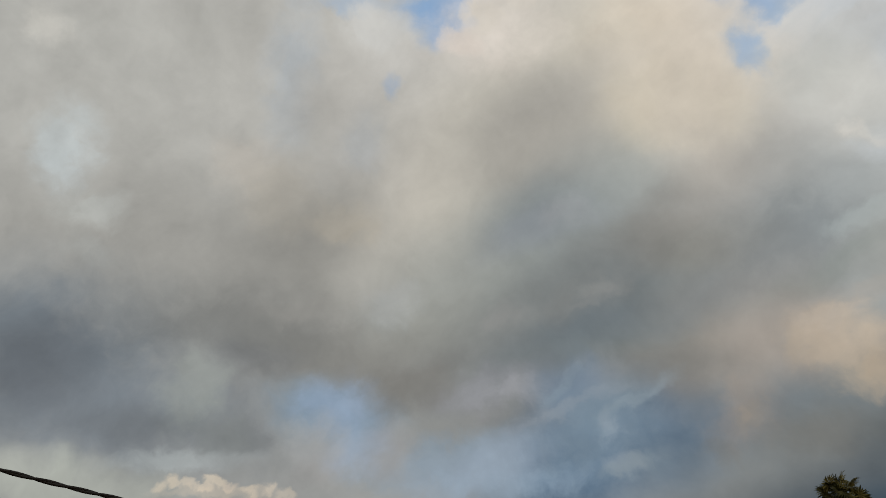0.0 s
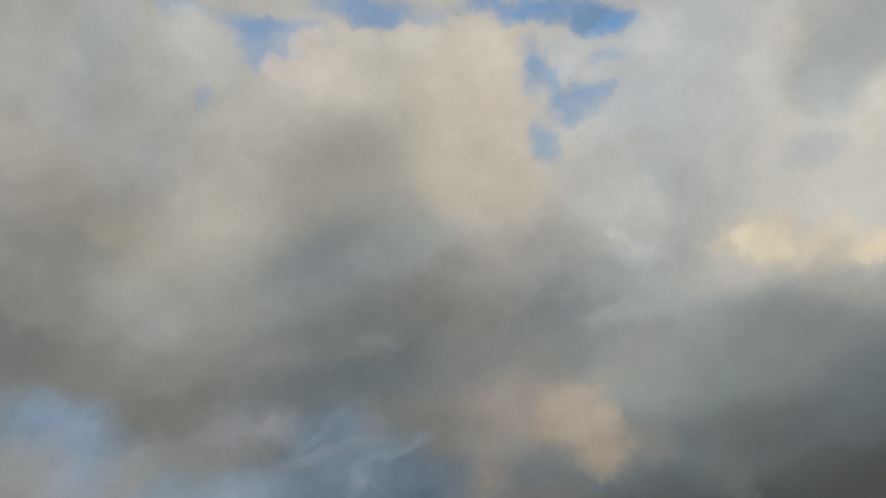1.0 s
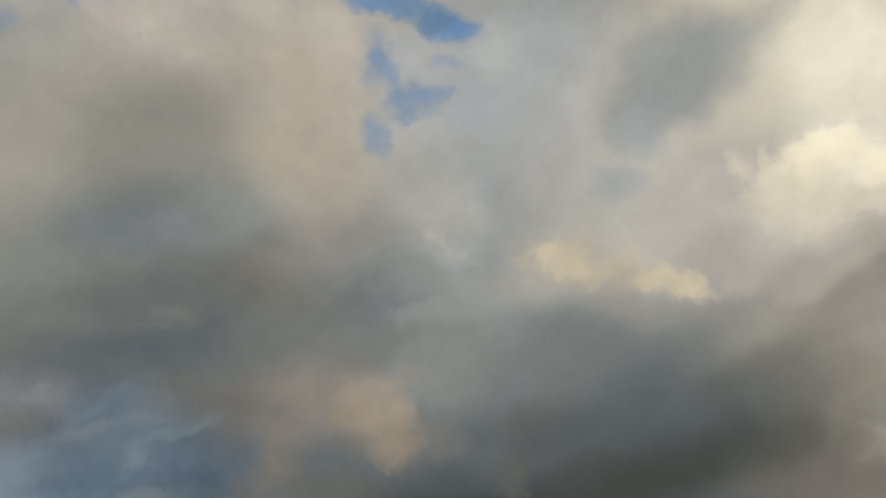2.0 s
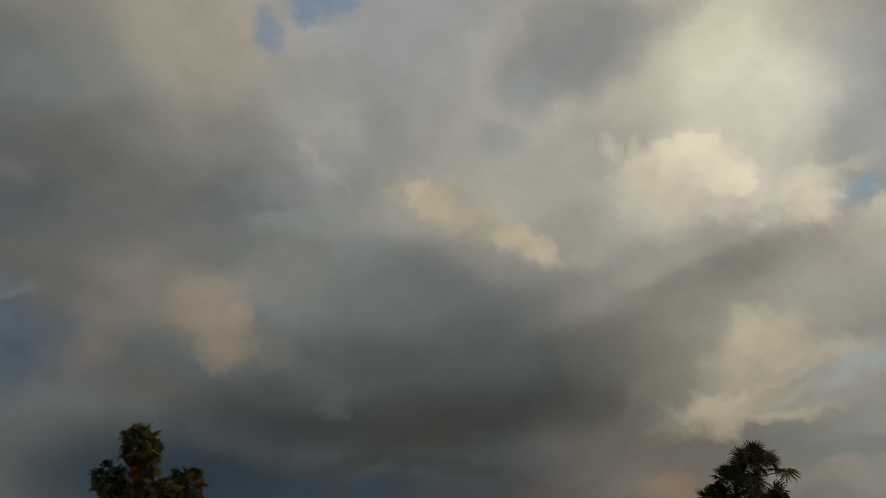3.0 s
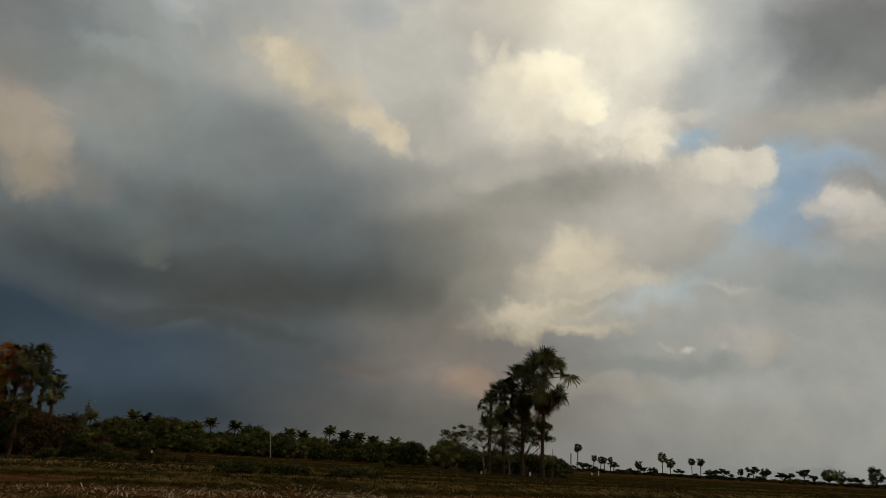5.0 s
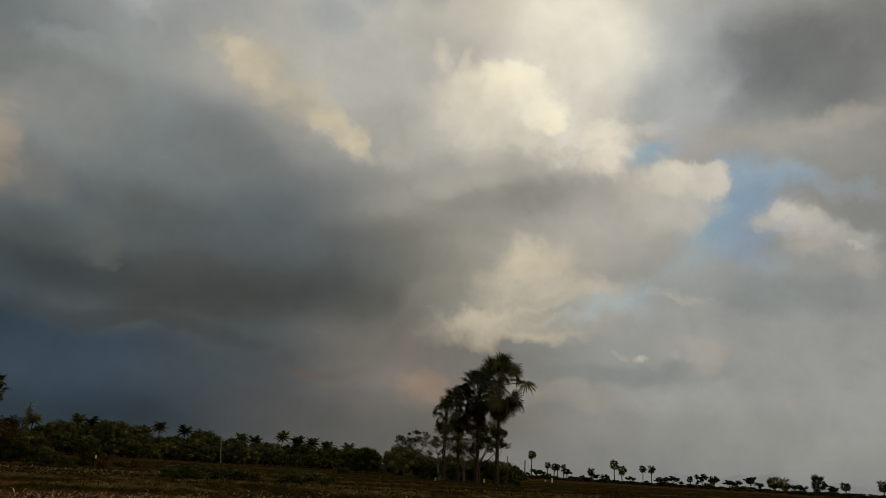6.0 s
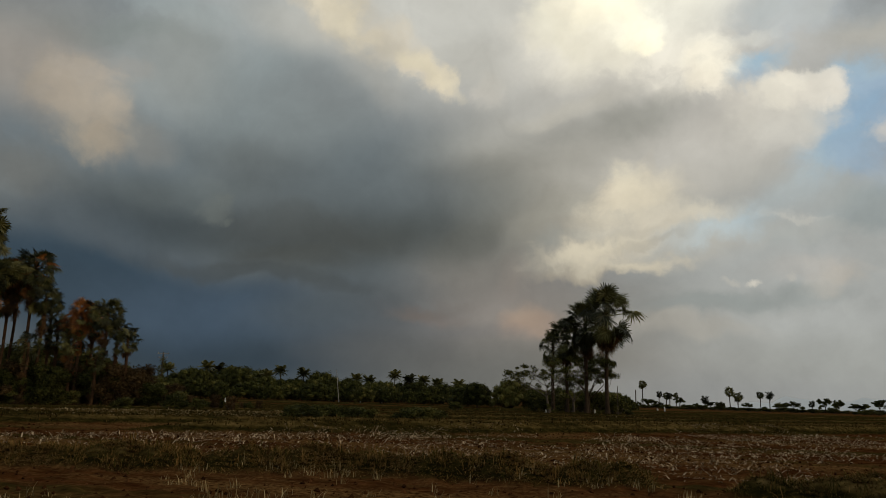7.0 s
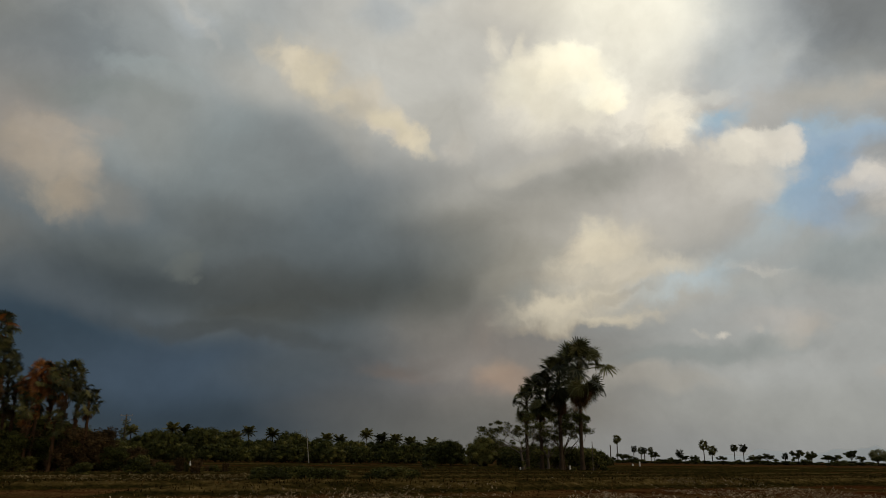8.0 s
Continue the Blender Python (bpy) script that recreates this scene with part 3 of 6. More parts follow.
puff(-90.6, 20.3, 3.9, 2.9, -48, (0.194, 0.209, 0.205), 0.42, 1.00, BILLOW)
puff(-106.9, 40.2, 2.9, 3.2, -100, (0.352, 0.373, 0.373), 0.42, 1.00, BILLOW)
puff(-102.6, 32.7, 3.2, 1.4, -54, (0.279, 0.291, 0.285), 0.34, 1.00, BILLOW)
puff(-70.2, 16.6, 8.4, 2.4, -9, (0.253, 0.310, 0.385), 0.60, 1.00, MID)
puff(-81.3, 22.1, 4.4, 3.4, -27, (0.240, 0.288, 0.370), 0.51, 1.00, BILLOW)
puff(-79.5, 18.8, 2.4, 3.7, -94, (0.247, 0.289, 0.354), 0.42, 1.00, BILLOW)
puff(-84.0, 19.4, 3.0, 3.7, -94, (0.270, 0.283, 0.289), 0.51, 1.00, BILLOW)
puff(-67.0, 22.2, 5.1, 1.4, -16, (0.254, 0.263, 0.284), 0.42, 1.00, BILLOW)
puff(-62.7, 20.1, 6.6, 0.6, -5, (0.267, 0.279, 0.297), 0.34, 1.00, BILLOW)
puff(-59.3, 18.7, 0.9, 0.7, -24, (0.326, 0.326, 0.333), 0.24, 0.98, BILLOW)
puff(-57.7, 28.7, 2.6, 0.7, -14, (0.291, 0.284, 0.269), 0.34, 1.00, BILLOW)
puff(-59.1, 35.1, 2.4, 1.6, -32, (0.301, 0.301, 0.301), 0.30, 1.00, BILLOW)
puff(-45.8, 40.9, 6.0, 4.1, -37, (0.446, 0.403, 0.334), 0.45, 1.00, SOFT)
puff(-33.7, 33.4, 2.0, 0.6, -47, (0.391, 0.375, 0.341), 0.34, 1.00, BILLOW)
# left side of the rising bank
puff(-44.8, 39.8, 4.0, 7.5, -10, (0.396, 0.364, 0.325), 0.55, 1.00, SOFT)
puff(-59.8, 30.0, 10.8, 3.8, -10, (0.149, 0.165, 0.172), 0.55, 1.00, SOFT)
puff(-62.7, 34.0, 6.0, 2.4, -9, (0.195, 0.212, 0.238), 0.40, 1.00, MID)
puff(-57.0, 25.4, 10.5, 2.4, -10, (0.127, 0.153, 0.175), 0.50, 1.00, MID)
puff(-58.2, 27.9, 3.2, 0.5, -4, (0.198, 0.204, 0.204), 0.34, 1.00, BILLOW)
puff(-61.4, 18.8, 5.8, 5.1, -12, (0.112, 0.168, 0.230), 0.50, 1.00, SOFT)
puff(-59.5, 18.1, 1.3, 0.9, -1, (0.259, 0.312, 0.362), 0.31, 1.00, BILLOW)
puff(-56.7, 20.0, 4.1, 0.8, 5, (0.201, 0.245, 0.282), 0.42, 1.00, BILLOW)
puff(-63.0, 21.7, 2.5, 0.8, 12, (0.187, 0.237, 0.281), 0.42, 1.00, BILLOW)
puff(-58.3, 15.4, 3.1, 0.8, -1, (0.183, 0.220, 0.247), 0.38, 1.00, BILLOW)
puff(-33.6, 33.8, 1.5, 0.6, -51, (0.543, 0.520, 0.479), 0.48, 1.00, BILLOW)
puff(-32.1, 32.4, 1.4, 0.5, -56, (0.503, 0.487, 0.452), 0.41, 1.00, BILLOW)
puff(-31.0, 30.9, 1.3, 0.5, -51, (0.430, 0.420, 0.401), 0.34, 1.00, BILLOW)
puff(-7.4, 40.1, 5.2, 3.7, 28, (0.305, 0.327, 0.340), 0.65, 0.85, MID)
puff(-12.4, 37.3, 2.6, 2.2, -13, (0.336, 0.369, 0.396), 0.50, 0.90, MID)
puff(-1.1, 40.4, 2.6, 2.0, 33, (0.387, 0.396, 0.387), 0.34, 1.00, BILLOW)
# dark base of the storm
puff(-19.5, 13.0, 13.4, 4.4, 4, (0.057, 0.063, 0.061), 0.75, 1.00, SOFT)
puff(-35.0, 12.9, 9.6, 2.7, -9, (0.047, 0.055, 0.058), 0.70, 1.00, SOFT)
puff(-26.1, 21.8, 6.2, 4.0, -10, (0.203, 0.218, 0.219), 0.50, 1.00, SOFT)
puff(-4.6, 19.7, 9.8, 2.9, 22, (0.189, 0.182, 0.158), 0.39, 1.00, SOFT)
puff(2.5, 22.1, 4.6, 1.8, 17, (0.250, 0.243, 0.216), 0.55, 1.00, MID)
puff(-11.3, 13.2, 4.9, 2.0, 26, (0.101, 0.101, 0.089), 0.50, 1.00, MID)
puff(-11.2, 26.8, 4.5, 2.4, -11, (0.374, 0.356, 0.318), 0.45, 1.00, MID)
# warm patch
puff(-41.6, 20.1, 4.0, 3.0, -20, (0.319, 0.271, 0.222), 0.43, 1.00, BILLOW)
puff(-41.6, 21.0, 3.3, 2.2, -10, (0.392, 0.329, 0.262), 0.51, 0.98, BILLOW)
puff(-44.1, 20.8, 1.4, 1.4, -10, (0.313, 0.271, 0.224), 0.43, 0.98, BILLOW)
puff(-39.6, 17.9, 2.3, 2.1, -39, (0.357, 0.285, 0.211), 0.51, 1.00, BILLOW)
puff(-41.1, 22.2, 2.6, 0.8, -10, (0.390, 0.340, 0.290), 0.43, 0.98, BILLOW)
puff(-39.1, 20.0, 1.4, 1.3, -10, (0.413, 0.344, 0.270), 0.43, 0.98, BILLOW)
puff(-36.4, 18.4, 2.7, 1.6, -10, (0.231, 0.210, 0.183), 0.42, 1.00, MID)
puff(-48.8, 17.1, 1.7, 1.1, 10, (0.221, 0.202, 0.177), 0.43, 1.00, BILLOW)
puff(-51.9, 15.1, 1.8, 1.1, -11, (0.152, 0.145, 0.133), 0.36, 1.00, BILLOW)
# lit streak
puff(-22.9, 23.6, 3.8, 2.6, -37, (0.186, 0.197, 0.201), 0.45, 1.00, SOFT)
puff(-21.5, 29.0, 2.2, 2.0, -30, (0.507, 0.451, 0.350), 0.59, 1.00, BILLOW)
puff(-20.5, 29.0, 1.1, 1.0, -30, (0.649, 0.569, 0.431), 0.51, 0.98, BILLOW)
puff(-16.8, 26.5, 3.4, 1.1, -35, (0.424, 0.384, 0.318), 0.51, 1.00, BILLOW)
puff(-15.2, 25.9, 2.2, 1.0, -30, (0.607, 0.535, 0.398), 0.64, 0.98, BILLOW)
puff(-13.2, 24.9, 1.6, 1.0, -30, (0.692, 0.602, 0.446), 0.68, 0.88, BILLOW)
puff(-11.9, 24.2, 1.3, 0.6, -30, (0.567, 0.504, 0.393), 0.48, 0.98, BILLOW)
puff(-9.2, 24.7, 0.8, 1.5, 10, (0.394, 0.373, 0.336), 0.42, 1.00, BILLOW)
puff(-8.3, 22.3, 0.7, 1.1, 20, (0.323, 0.308, 0.282), 0.31, 1.00, BILLOW)
# bright tower
puff(6.4, 33.0, 5.3, 4.3, 11, (0.831, 0.772, 0.654), 0.40, 1.00, SOFT)
puff(-1.0, 28.9, 5.0, 3.7, 11, (0.855, 0.782, 0.632), 0.55, 1.00, MID)
puff(-2.5, 28.4, 1.6, 2.8, 21, (0.687, 0.628, 0.505), 0.47, 1.00, BILLOW)
puff(-3.7, 32.0, 0.6, 1.0, 11, (0.824, 0.745, 0.592), 0.48, 0.93, BILLOW)
puff(0.7, 30.2, 2.5, 1.8, -9, (0.984, 0.895, 0.701), 0.68, 0.73, BILLOW)
puff(-1.1, 29.5, 1.4, 1.5, 11, (0.841, 0.760, 0.594), 0.51, 0.98, BILLOW)
puff(3.1, 28.0, 2.1, 1.5, -38, (1.023, 0.934, 0.733), 0.72, 0.70, BILLOW)
puff(3.7, 27.0, 1.1, 0.8, 11, (0.961, 0.860, 0.664), 0.59, 0.73, BILLOW)
puff(1.5, 26.3, 2.6, 1.6, 11, (0.734, 0.672, 0.550), 0.42, 1.00, BILLOW)
puff(8.8, 25.5, 2.9, 2.1, 0, (0.913, 0.842, 0.702), 0.55, 0.98, BILLOW)
puff(8.5, 23.8, 2.1, 1.0, 0, (0.825, 0.746, 0.615), 0.51, 0.98, BILLOW)
puff(8.1, 25.4, 1.0, 0.5, 11, (0.618, 0.584, 0.510), 0.34, 1.00, BILLOW)
puff(-1.8, 23.6, 5.5, 1.1, 20, (0.453, 0.420, 0.362), 0.50, 1.00, MID)
# dark cloud edge and blue beside the tower
puff(24.9, 30.2, 7.4, 4.6, 4, (0.154, 0.158, 0.158), 0.80, 0.85, MID)
puff(22.9, 26.9, 4.4, 1.6, 10, (0.246, 0.246, 0.233), 0.55, 0.90, MID)
puff(26.5, 27.8, 3.9, 2.2, 10, (0.186, 0.192, 0.192), 0.50, 1.00, MID)
puff(14.9, 33.2, 2.9, 3.3, 31, (0.475, 0.486, 0.471), 0.51, 1.00, BILLOW)
puff(13.5, 29.2, 2.3, 2.9, 31, (0.436, 0.451, 0.441), 0.51, 1.00, BILLOW)
puff(16.7, 29.3, 2.0, 3.0, 10, (0.350, 0.362, 0.358), 0.42, 1.00, BILLOW)
puff(12.0, 26.6, 2.3, 0.8, 26, (0.650, 0.627, 0.565), 0.42, 1.00, BILLOW)
puff(19.4, 25.1, 4.4, 1.4, 11, (0.425, 0.395, 0.348), 0.42, 1.00, BILLOW)
puff(25.9, 25.4, 4.0, 1.3, 22, (0.470, 0.412, 0.348), 0.51, 1.00, BILLOW)
puff(19.4, 19.3, 3.9, 4.6, 33, (0.251, 0.331, 0.446), 0.55, 1.00, BILLOW)
puff(21.2, 21.8, 4.3, 1.5, 11, (0.297, 0.376, 0.473), 0.51, 1.00, BILLOW)
puff(18.1, 17.8, 3.0, 2.0, 33, (0.274, 0.356, 0.446), 0.51, 1.00, BILLOW)
puff(26.1, 20.6, 3.6, 1.0, 11, (0.347, 0.406, 0.459), 0.42, 1.00, BILLOW)
puff(12.0, 23.8, 1.7, 0.9, 26, (0.305, 0.364, 0.431), 0.64, 1.00, BILLOW)
puff(14.0, 24.8, 2.0, 0.7, 32, (0.359, 0.406, 0.438), 0.41, 1.00, BILLOW)
# lumps before the blue
puff(13.2, 21.4, 5.1, 2.5, 21, (0.548, 0.513, 0.454), 0.51, 1.00, BILLOW)
puff(13.3, 22.9, 2.1, 1.3, 21, (0.730, 0.670, 0.568), 0.58, 0.87, BILLOW)
puff(16.1, 22.4, 2.1, 1.4, 11, (0.684, 0.626, 0.544), 0.61, 0.84, BILLOW)
puff(17.3, 22.1, 1.0, 1.0, 11, (0.703, 0.642, 0.559), 0.58, 0.84, BILLOW)
puff(14.8, 23.3, 1.0, 0.8, 11, (0.764, 0.701, 0.597), 0.50, 0.87, BILLOW)
puff(15.8, 20.2, 2.5, 1.4, 43, (0.510, 0.479, 0.427), 0.51, 1.00, BILLOW)
puff(22.1, 18.7, 3.1, 1.5, 11, (0.590, 0.535, 0.475), 0.58, 1.00, BILLOW)
puff(19.8, 18.8, 1.4, 0.8, 11, (0.536, 0.494, 0.446), 0.64, 0.88, BILLOW)
puff(21.6, 19.3, 1.4, 0.8, 11, (0.673, 0.614, 0.538), 0.50, 0.87, BILLOW)
puff(23.9, 17.1, 3.2, 1.5, 12, (0.524, 0.474, 0.417), 0.59, 1.00, BILLOW)
puff(26.1, 16.6, 1.1, 0.3, 6, (0.703, 0.642, 0.559), 0.29, 0.88, BILLOW)
puff(26.4, 15.4, 2.8, 1.4, 12, (0.462, 0.424, 0.379), 0.51, 1.00, BILLOW)
puff(23.5, 13.1, 6.7, 1.9, 7, (0.248, 0.264, 0.264), 0.65, 0.90, MID)
puff(17.9, 13.8, 4.3, 1.0, 12, (0.312, 0.331, 0.331), 0.50, 0.90, MID)
# low lit clouds
puff(1.8, 15.2, 4.6, 2.4, 35, (0.594, 0.524, 0.404), 0.55, 1.00, BILLOW)
puff(1.6, 17.0, 2.1, 1.8, 30, (0.684, 0.606, 0.466), 0.64, 0.98, BILLOW)
puff(3.4, 18.3, 0.6, 1.0, 10, (0.447, 0.405, 0.342), 0.34, 1.00, BILLOW)
puff(6.0, 14.1, 4.7, 1.1, 15, (0.581, 0.517, 0.413), 0.55, 1.00, BILLOW)
puff(-0.4, 12.1, 4.8, 0.8, 20, (0.623, 0.549, 0.419), 0.59, 1.00, BILLOW)
puff(2.6, 10.8, 4.5, 0.6, 13, (0.554, 0.486, 0.377), 0.44, 1.00, BILLOW)
puff(1.9, 13.1, 5.4, 0.5, 20, (0.410, 0.367, 0.296), 0.34, 1.00, BILLOW)
puff(-0.3, 10.2, 4.8, 0.5, 14, (0.377, 0.331, 0.261), 0.34, 1.00, BILLOW)
puff(7.7, 12.6, 2.6, 0.8, 21, (0.453, 0.486, 0.486), 0.51, 1.00, BILLOW)
puff(12.9, 12.6, 4.6, 0.9, 11, (0.377, 0.373, 0.352), 0.51, 1.00, BILLOW)
puff(14.0, 13.5, 3.6, 0.3, 7, (0.562, 0.525, 0.461), 0.20, 1.00, BILLOW)
puff(16.2, 12.8, 2.1, 0.7, 11, (0.397, 0.389, 0.363), 0.34, 1.00, BILLOW)
puff(9.0, 8.1, 7.3, 0.7, 16, (0.257, 0.270, 0.262), 0.60, 0.90, MID)
puff(10.7, 9.4, 0.9, 0.5, 11, (0.702, 0.641, 0.548), 0.27, 0.93, BILLOW)
puff(15.8, 8.8, 2.2, 1.3, 12, (0.435, 0.389, 0.336), 0.42, 1.00, BILLOW)
puff(12.7, 6.7, 6.7, 0.5, 13, (0.326, 0.322, 0.307), 0.31, 1.00, BILLOW)
puff(21.1, 6.1, 1.3, 0.7, 13, (0.422, 0.369, 0.321), 0.34, 1.00, BILLOW)
# heart of the storm
puff(-21.3, 16.0, 14.6, 3.7, 4, (0.112, 0.130, 0.140), 0.70, 1.00, SOFT)
puff(-23.0, 12.7, 8.6, 2.4, -1, (0.061, 0.062, 0.057), 0.45, 1.00, MID)
puff(-33.8, 15.2, 7.6, 1.9, 3, (0.105, 0.119, 0.120), 0.50, 1.00, MID)
puff(-30.9, 5.9, 12.0, 3.5, 0, (0.051, 0.074, 0.105), 0.75, 1.00, SOFT)
puff(-20.4, 6.6, 8.7, 2.4, 6, (0.071, 0.082, 0.089), 0.55, 1.00, SOFT)
puff(-27.7, 9.5, 10.9, 0.8, -7, (0.053, 0.058, 0.058), 0.50, 0.90, MID)
puff(-30.8, 13.7, 1.6, 1.0, 7, (0.129, 0.138, 0.129), 0.51, 1.00, BILLOW)
puff(-29.7, 13.0, 0.6, 0.5, 7, (0.145, 0.156, 0.141), 0.34, 1.00, BILLOW)
puff(-24.7, 10.6, 5.0, 1.0, -4, (0.061, 0.061, 0.053), 0.40, 1.00, MID)
puff(-15.3, 6.6, 3.1, 0.8, 11, (0.134, 0.112, 0.098), 0.50, 0.90, MID)
puff(-11.1, 9.0, 5.5, 2.3, 8, (0.136, 0.131, 0.122), 0.40, 1.00, SOFT)
puff(-4.1, 5.6, 2.8, 1.6, 8, (0.286, 0.222, 0.181), 0.50, 1.00, MID)
puff(-11.9, 7.7, 2.1, 0.7, 7, (0.160, 0.140, 0.126), 0.27, 1.00, BILLOW)
# -- end of clouds --


def cloud_group(puffs, number):
    """A node group that lays some puffs over the sky below them, one after another."""
    g = bpy.data.node_groups.new("cloud_layer_%d" % number, "ShaderNodeTree")
    for name, kind in (("Sky", "NodeSocketColor"), ("A", "NodeSocketVector"), ("B", "NodeSocketVector"), ("C", "NodeSocketVector"),
                       ("RA", "NodeSocketFloat"), ("RB", "NodeSocketFloat"), ("RC", "NodeSocketFloat")):
        g.interface.new_socket(name, in_out="INPUT", socket_type=kind)
    g.interface.new_socket("Sky", in_out="OUTPUT", socket_type="NodeSocketColor")
    into, out = g.nodes.new("NodeGroupInput"), g.nodes.new("NodeGroupOutput")
    top = into.outputs[0]
    places = []
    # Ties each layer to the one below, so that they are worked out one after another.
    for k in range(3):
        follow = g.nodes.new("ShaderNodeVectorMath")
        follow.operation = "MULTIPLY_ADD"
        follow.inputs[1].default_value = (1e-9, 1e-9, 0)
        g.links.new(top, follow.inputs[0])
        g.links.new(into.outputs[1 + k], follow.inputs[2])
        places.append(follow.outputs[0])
    for centre, turn, size, colour, amount, soft, place in puffs:
        local = g.nodes.new("ShaderNodeMapping")
        local.vector_type = "TEXTURE"
        local.inputs["Location"].default_value = centre
        local.inputs["Rotation"].default_value = (0, 0, turn)
        local.inputs["Scale"].default_value = size
        g.links.new(places[place], local.inputs["Vector"])
        ball = g.nodes.new("ShaderNodeTexGradient")
        ball.gradient_type = "SPHERICAL"
        g.links.new(local.outputs[0], ball.inputs[0])
        torn = g.nodes.new("ShaderNodeMath")
        torn.operation = "MULTIPLY"
        g.links.new(ball.outputs["Fac"], torn.inputs[0])
        g.links.new(into.outputs[4 + place], torn.inputs[1])
        edge = g.nodes.new("ShaderNodeMapRange")
        edge.interpolation_type = "SMOOTHSTEP"
        edge.inputs["From Min"].default_value = 0.1 * (1 - soft)
        edge.inputs["From Max"].default_value = 0.1 * (1 - soft) + 0.85 * soft
        edge.inputs["To Max"].default_value = amount
        g.links.new(torn.outputs[0], edge.inputs["Value"])
        over = g.nodes.new("ShaderNodeMix")
        over.data_type = "RGBA"
        g.links.new(edge.outputs[0], over.inputs[0])
        g.links.new(top, over.inputs[6])
        over.inputs[7].default_value = (*colour, 1)
        top = over.outputs[2]
    g.links.new(top, out.inputs[0])
    return g


layer = wnode("ShaderNodeMix")
layer.data_type = "RGBA"
layer.inputs[0].default_value = 0.93
wire(clear, layer.inputs[6])
layer.inputs[7].default_value = (0.235, 0.235, 0.225, 1)
top = layer.outputs[2]
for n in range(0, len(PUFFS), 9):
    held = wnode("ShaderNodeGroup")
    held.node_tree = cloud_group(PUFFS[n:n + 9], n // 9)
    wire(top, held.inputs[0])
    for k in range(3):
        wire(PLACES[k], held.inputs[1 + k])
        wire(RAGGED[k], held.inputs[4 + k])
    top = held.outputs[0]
grain = wmath("ADD", wmath("MULTIPLY", noise_of(PLACES[0], 5.0, 5.0, 0.6, 31.0).outputs["Fac"], 0.5),
              wmath("MULTIPLY", noise_of(PLACES[1], 16.0, 5.0, 0.6, 41.0).outputs["Fac"], 0.28))
grain = wmath("ADD", grain, 0.61)
light = wnode("ShaderNodeBackground")
light.inputs["Strength"].default_value = 1.0
tint = wnode("ShaderNodeVectorMath")
tint.operation = "MULTIPLY"
wire(top, tint.inputs[0])
wire(grain, tint.inputs[1])
wire(tint.outputs[0], light.inputs["Color"])
wire(light.outputs[0], wnode("ShaderNodeOutputWorld").inputs["Surface"])

sun = new("sun", bpy.data.lights.new("sun", "SUN"))
sun.data.energy, sun.data.angle, sun.data.color = 0.55, radians(8), (1.0, 0.74, 0.46)
sun.matrix_world = look((0, 0, 0), (-math.sin(radians(SUN_AZ)) * math.cos(radians(SUN_EL)),
                                    -math.cos(radians(SUN_AZ)) * math.cos(radians(SUN_EL)), -math.sin(radians(SUN_EL))))


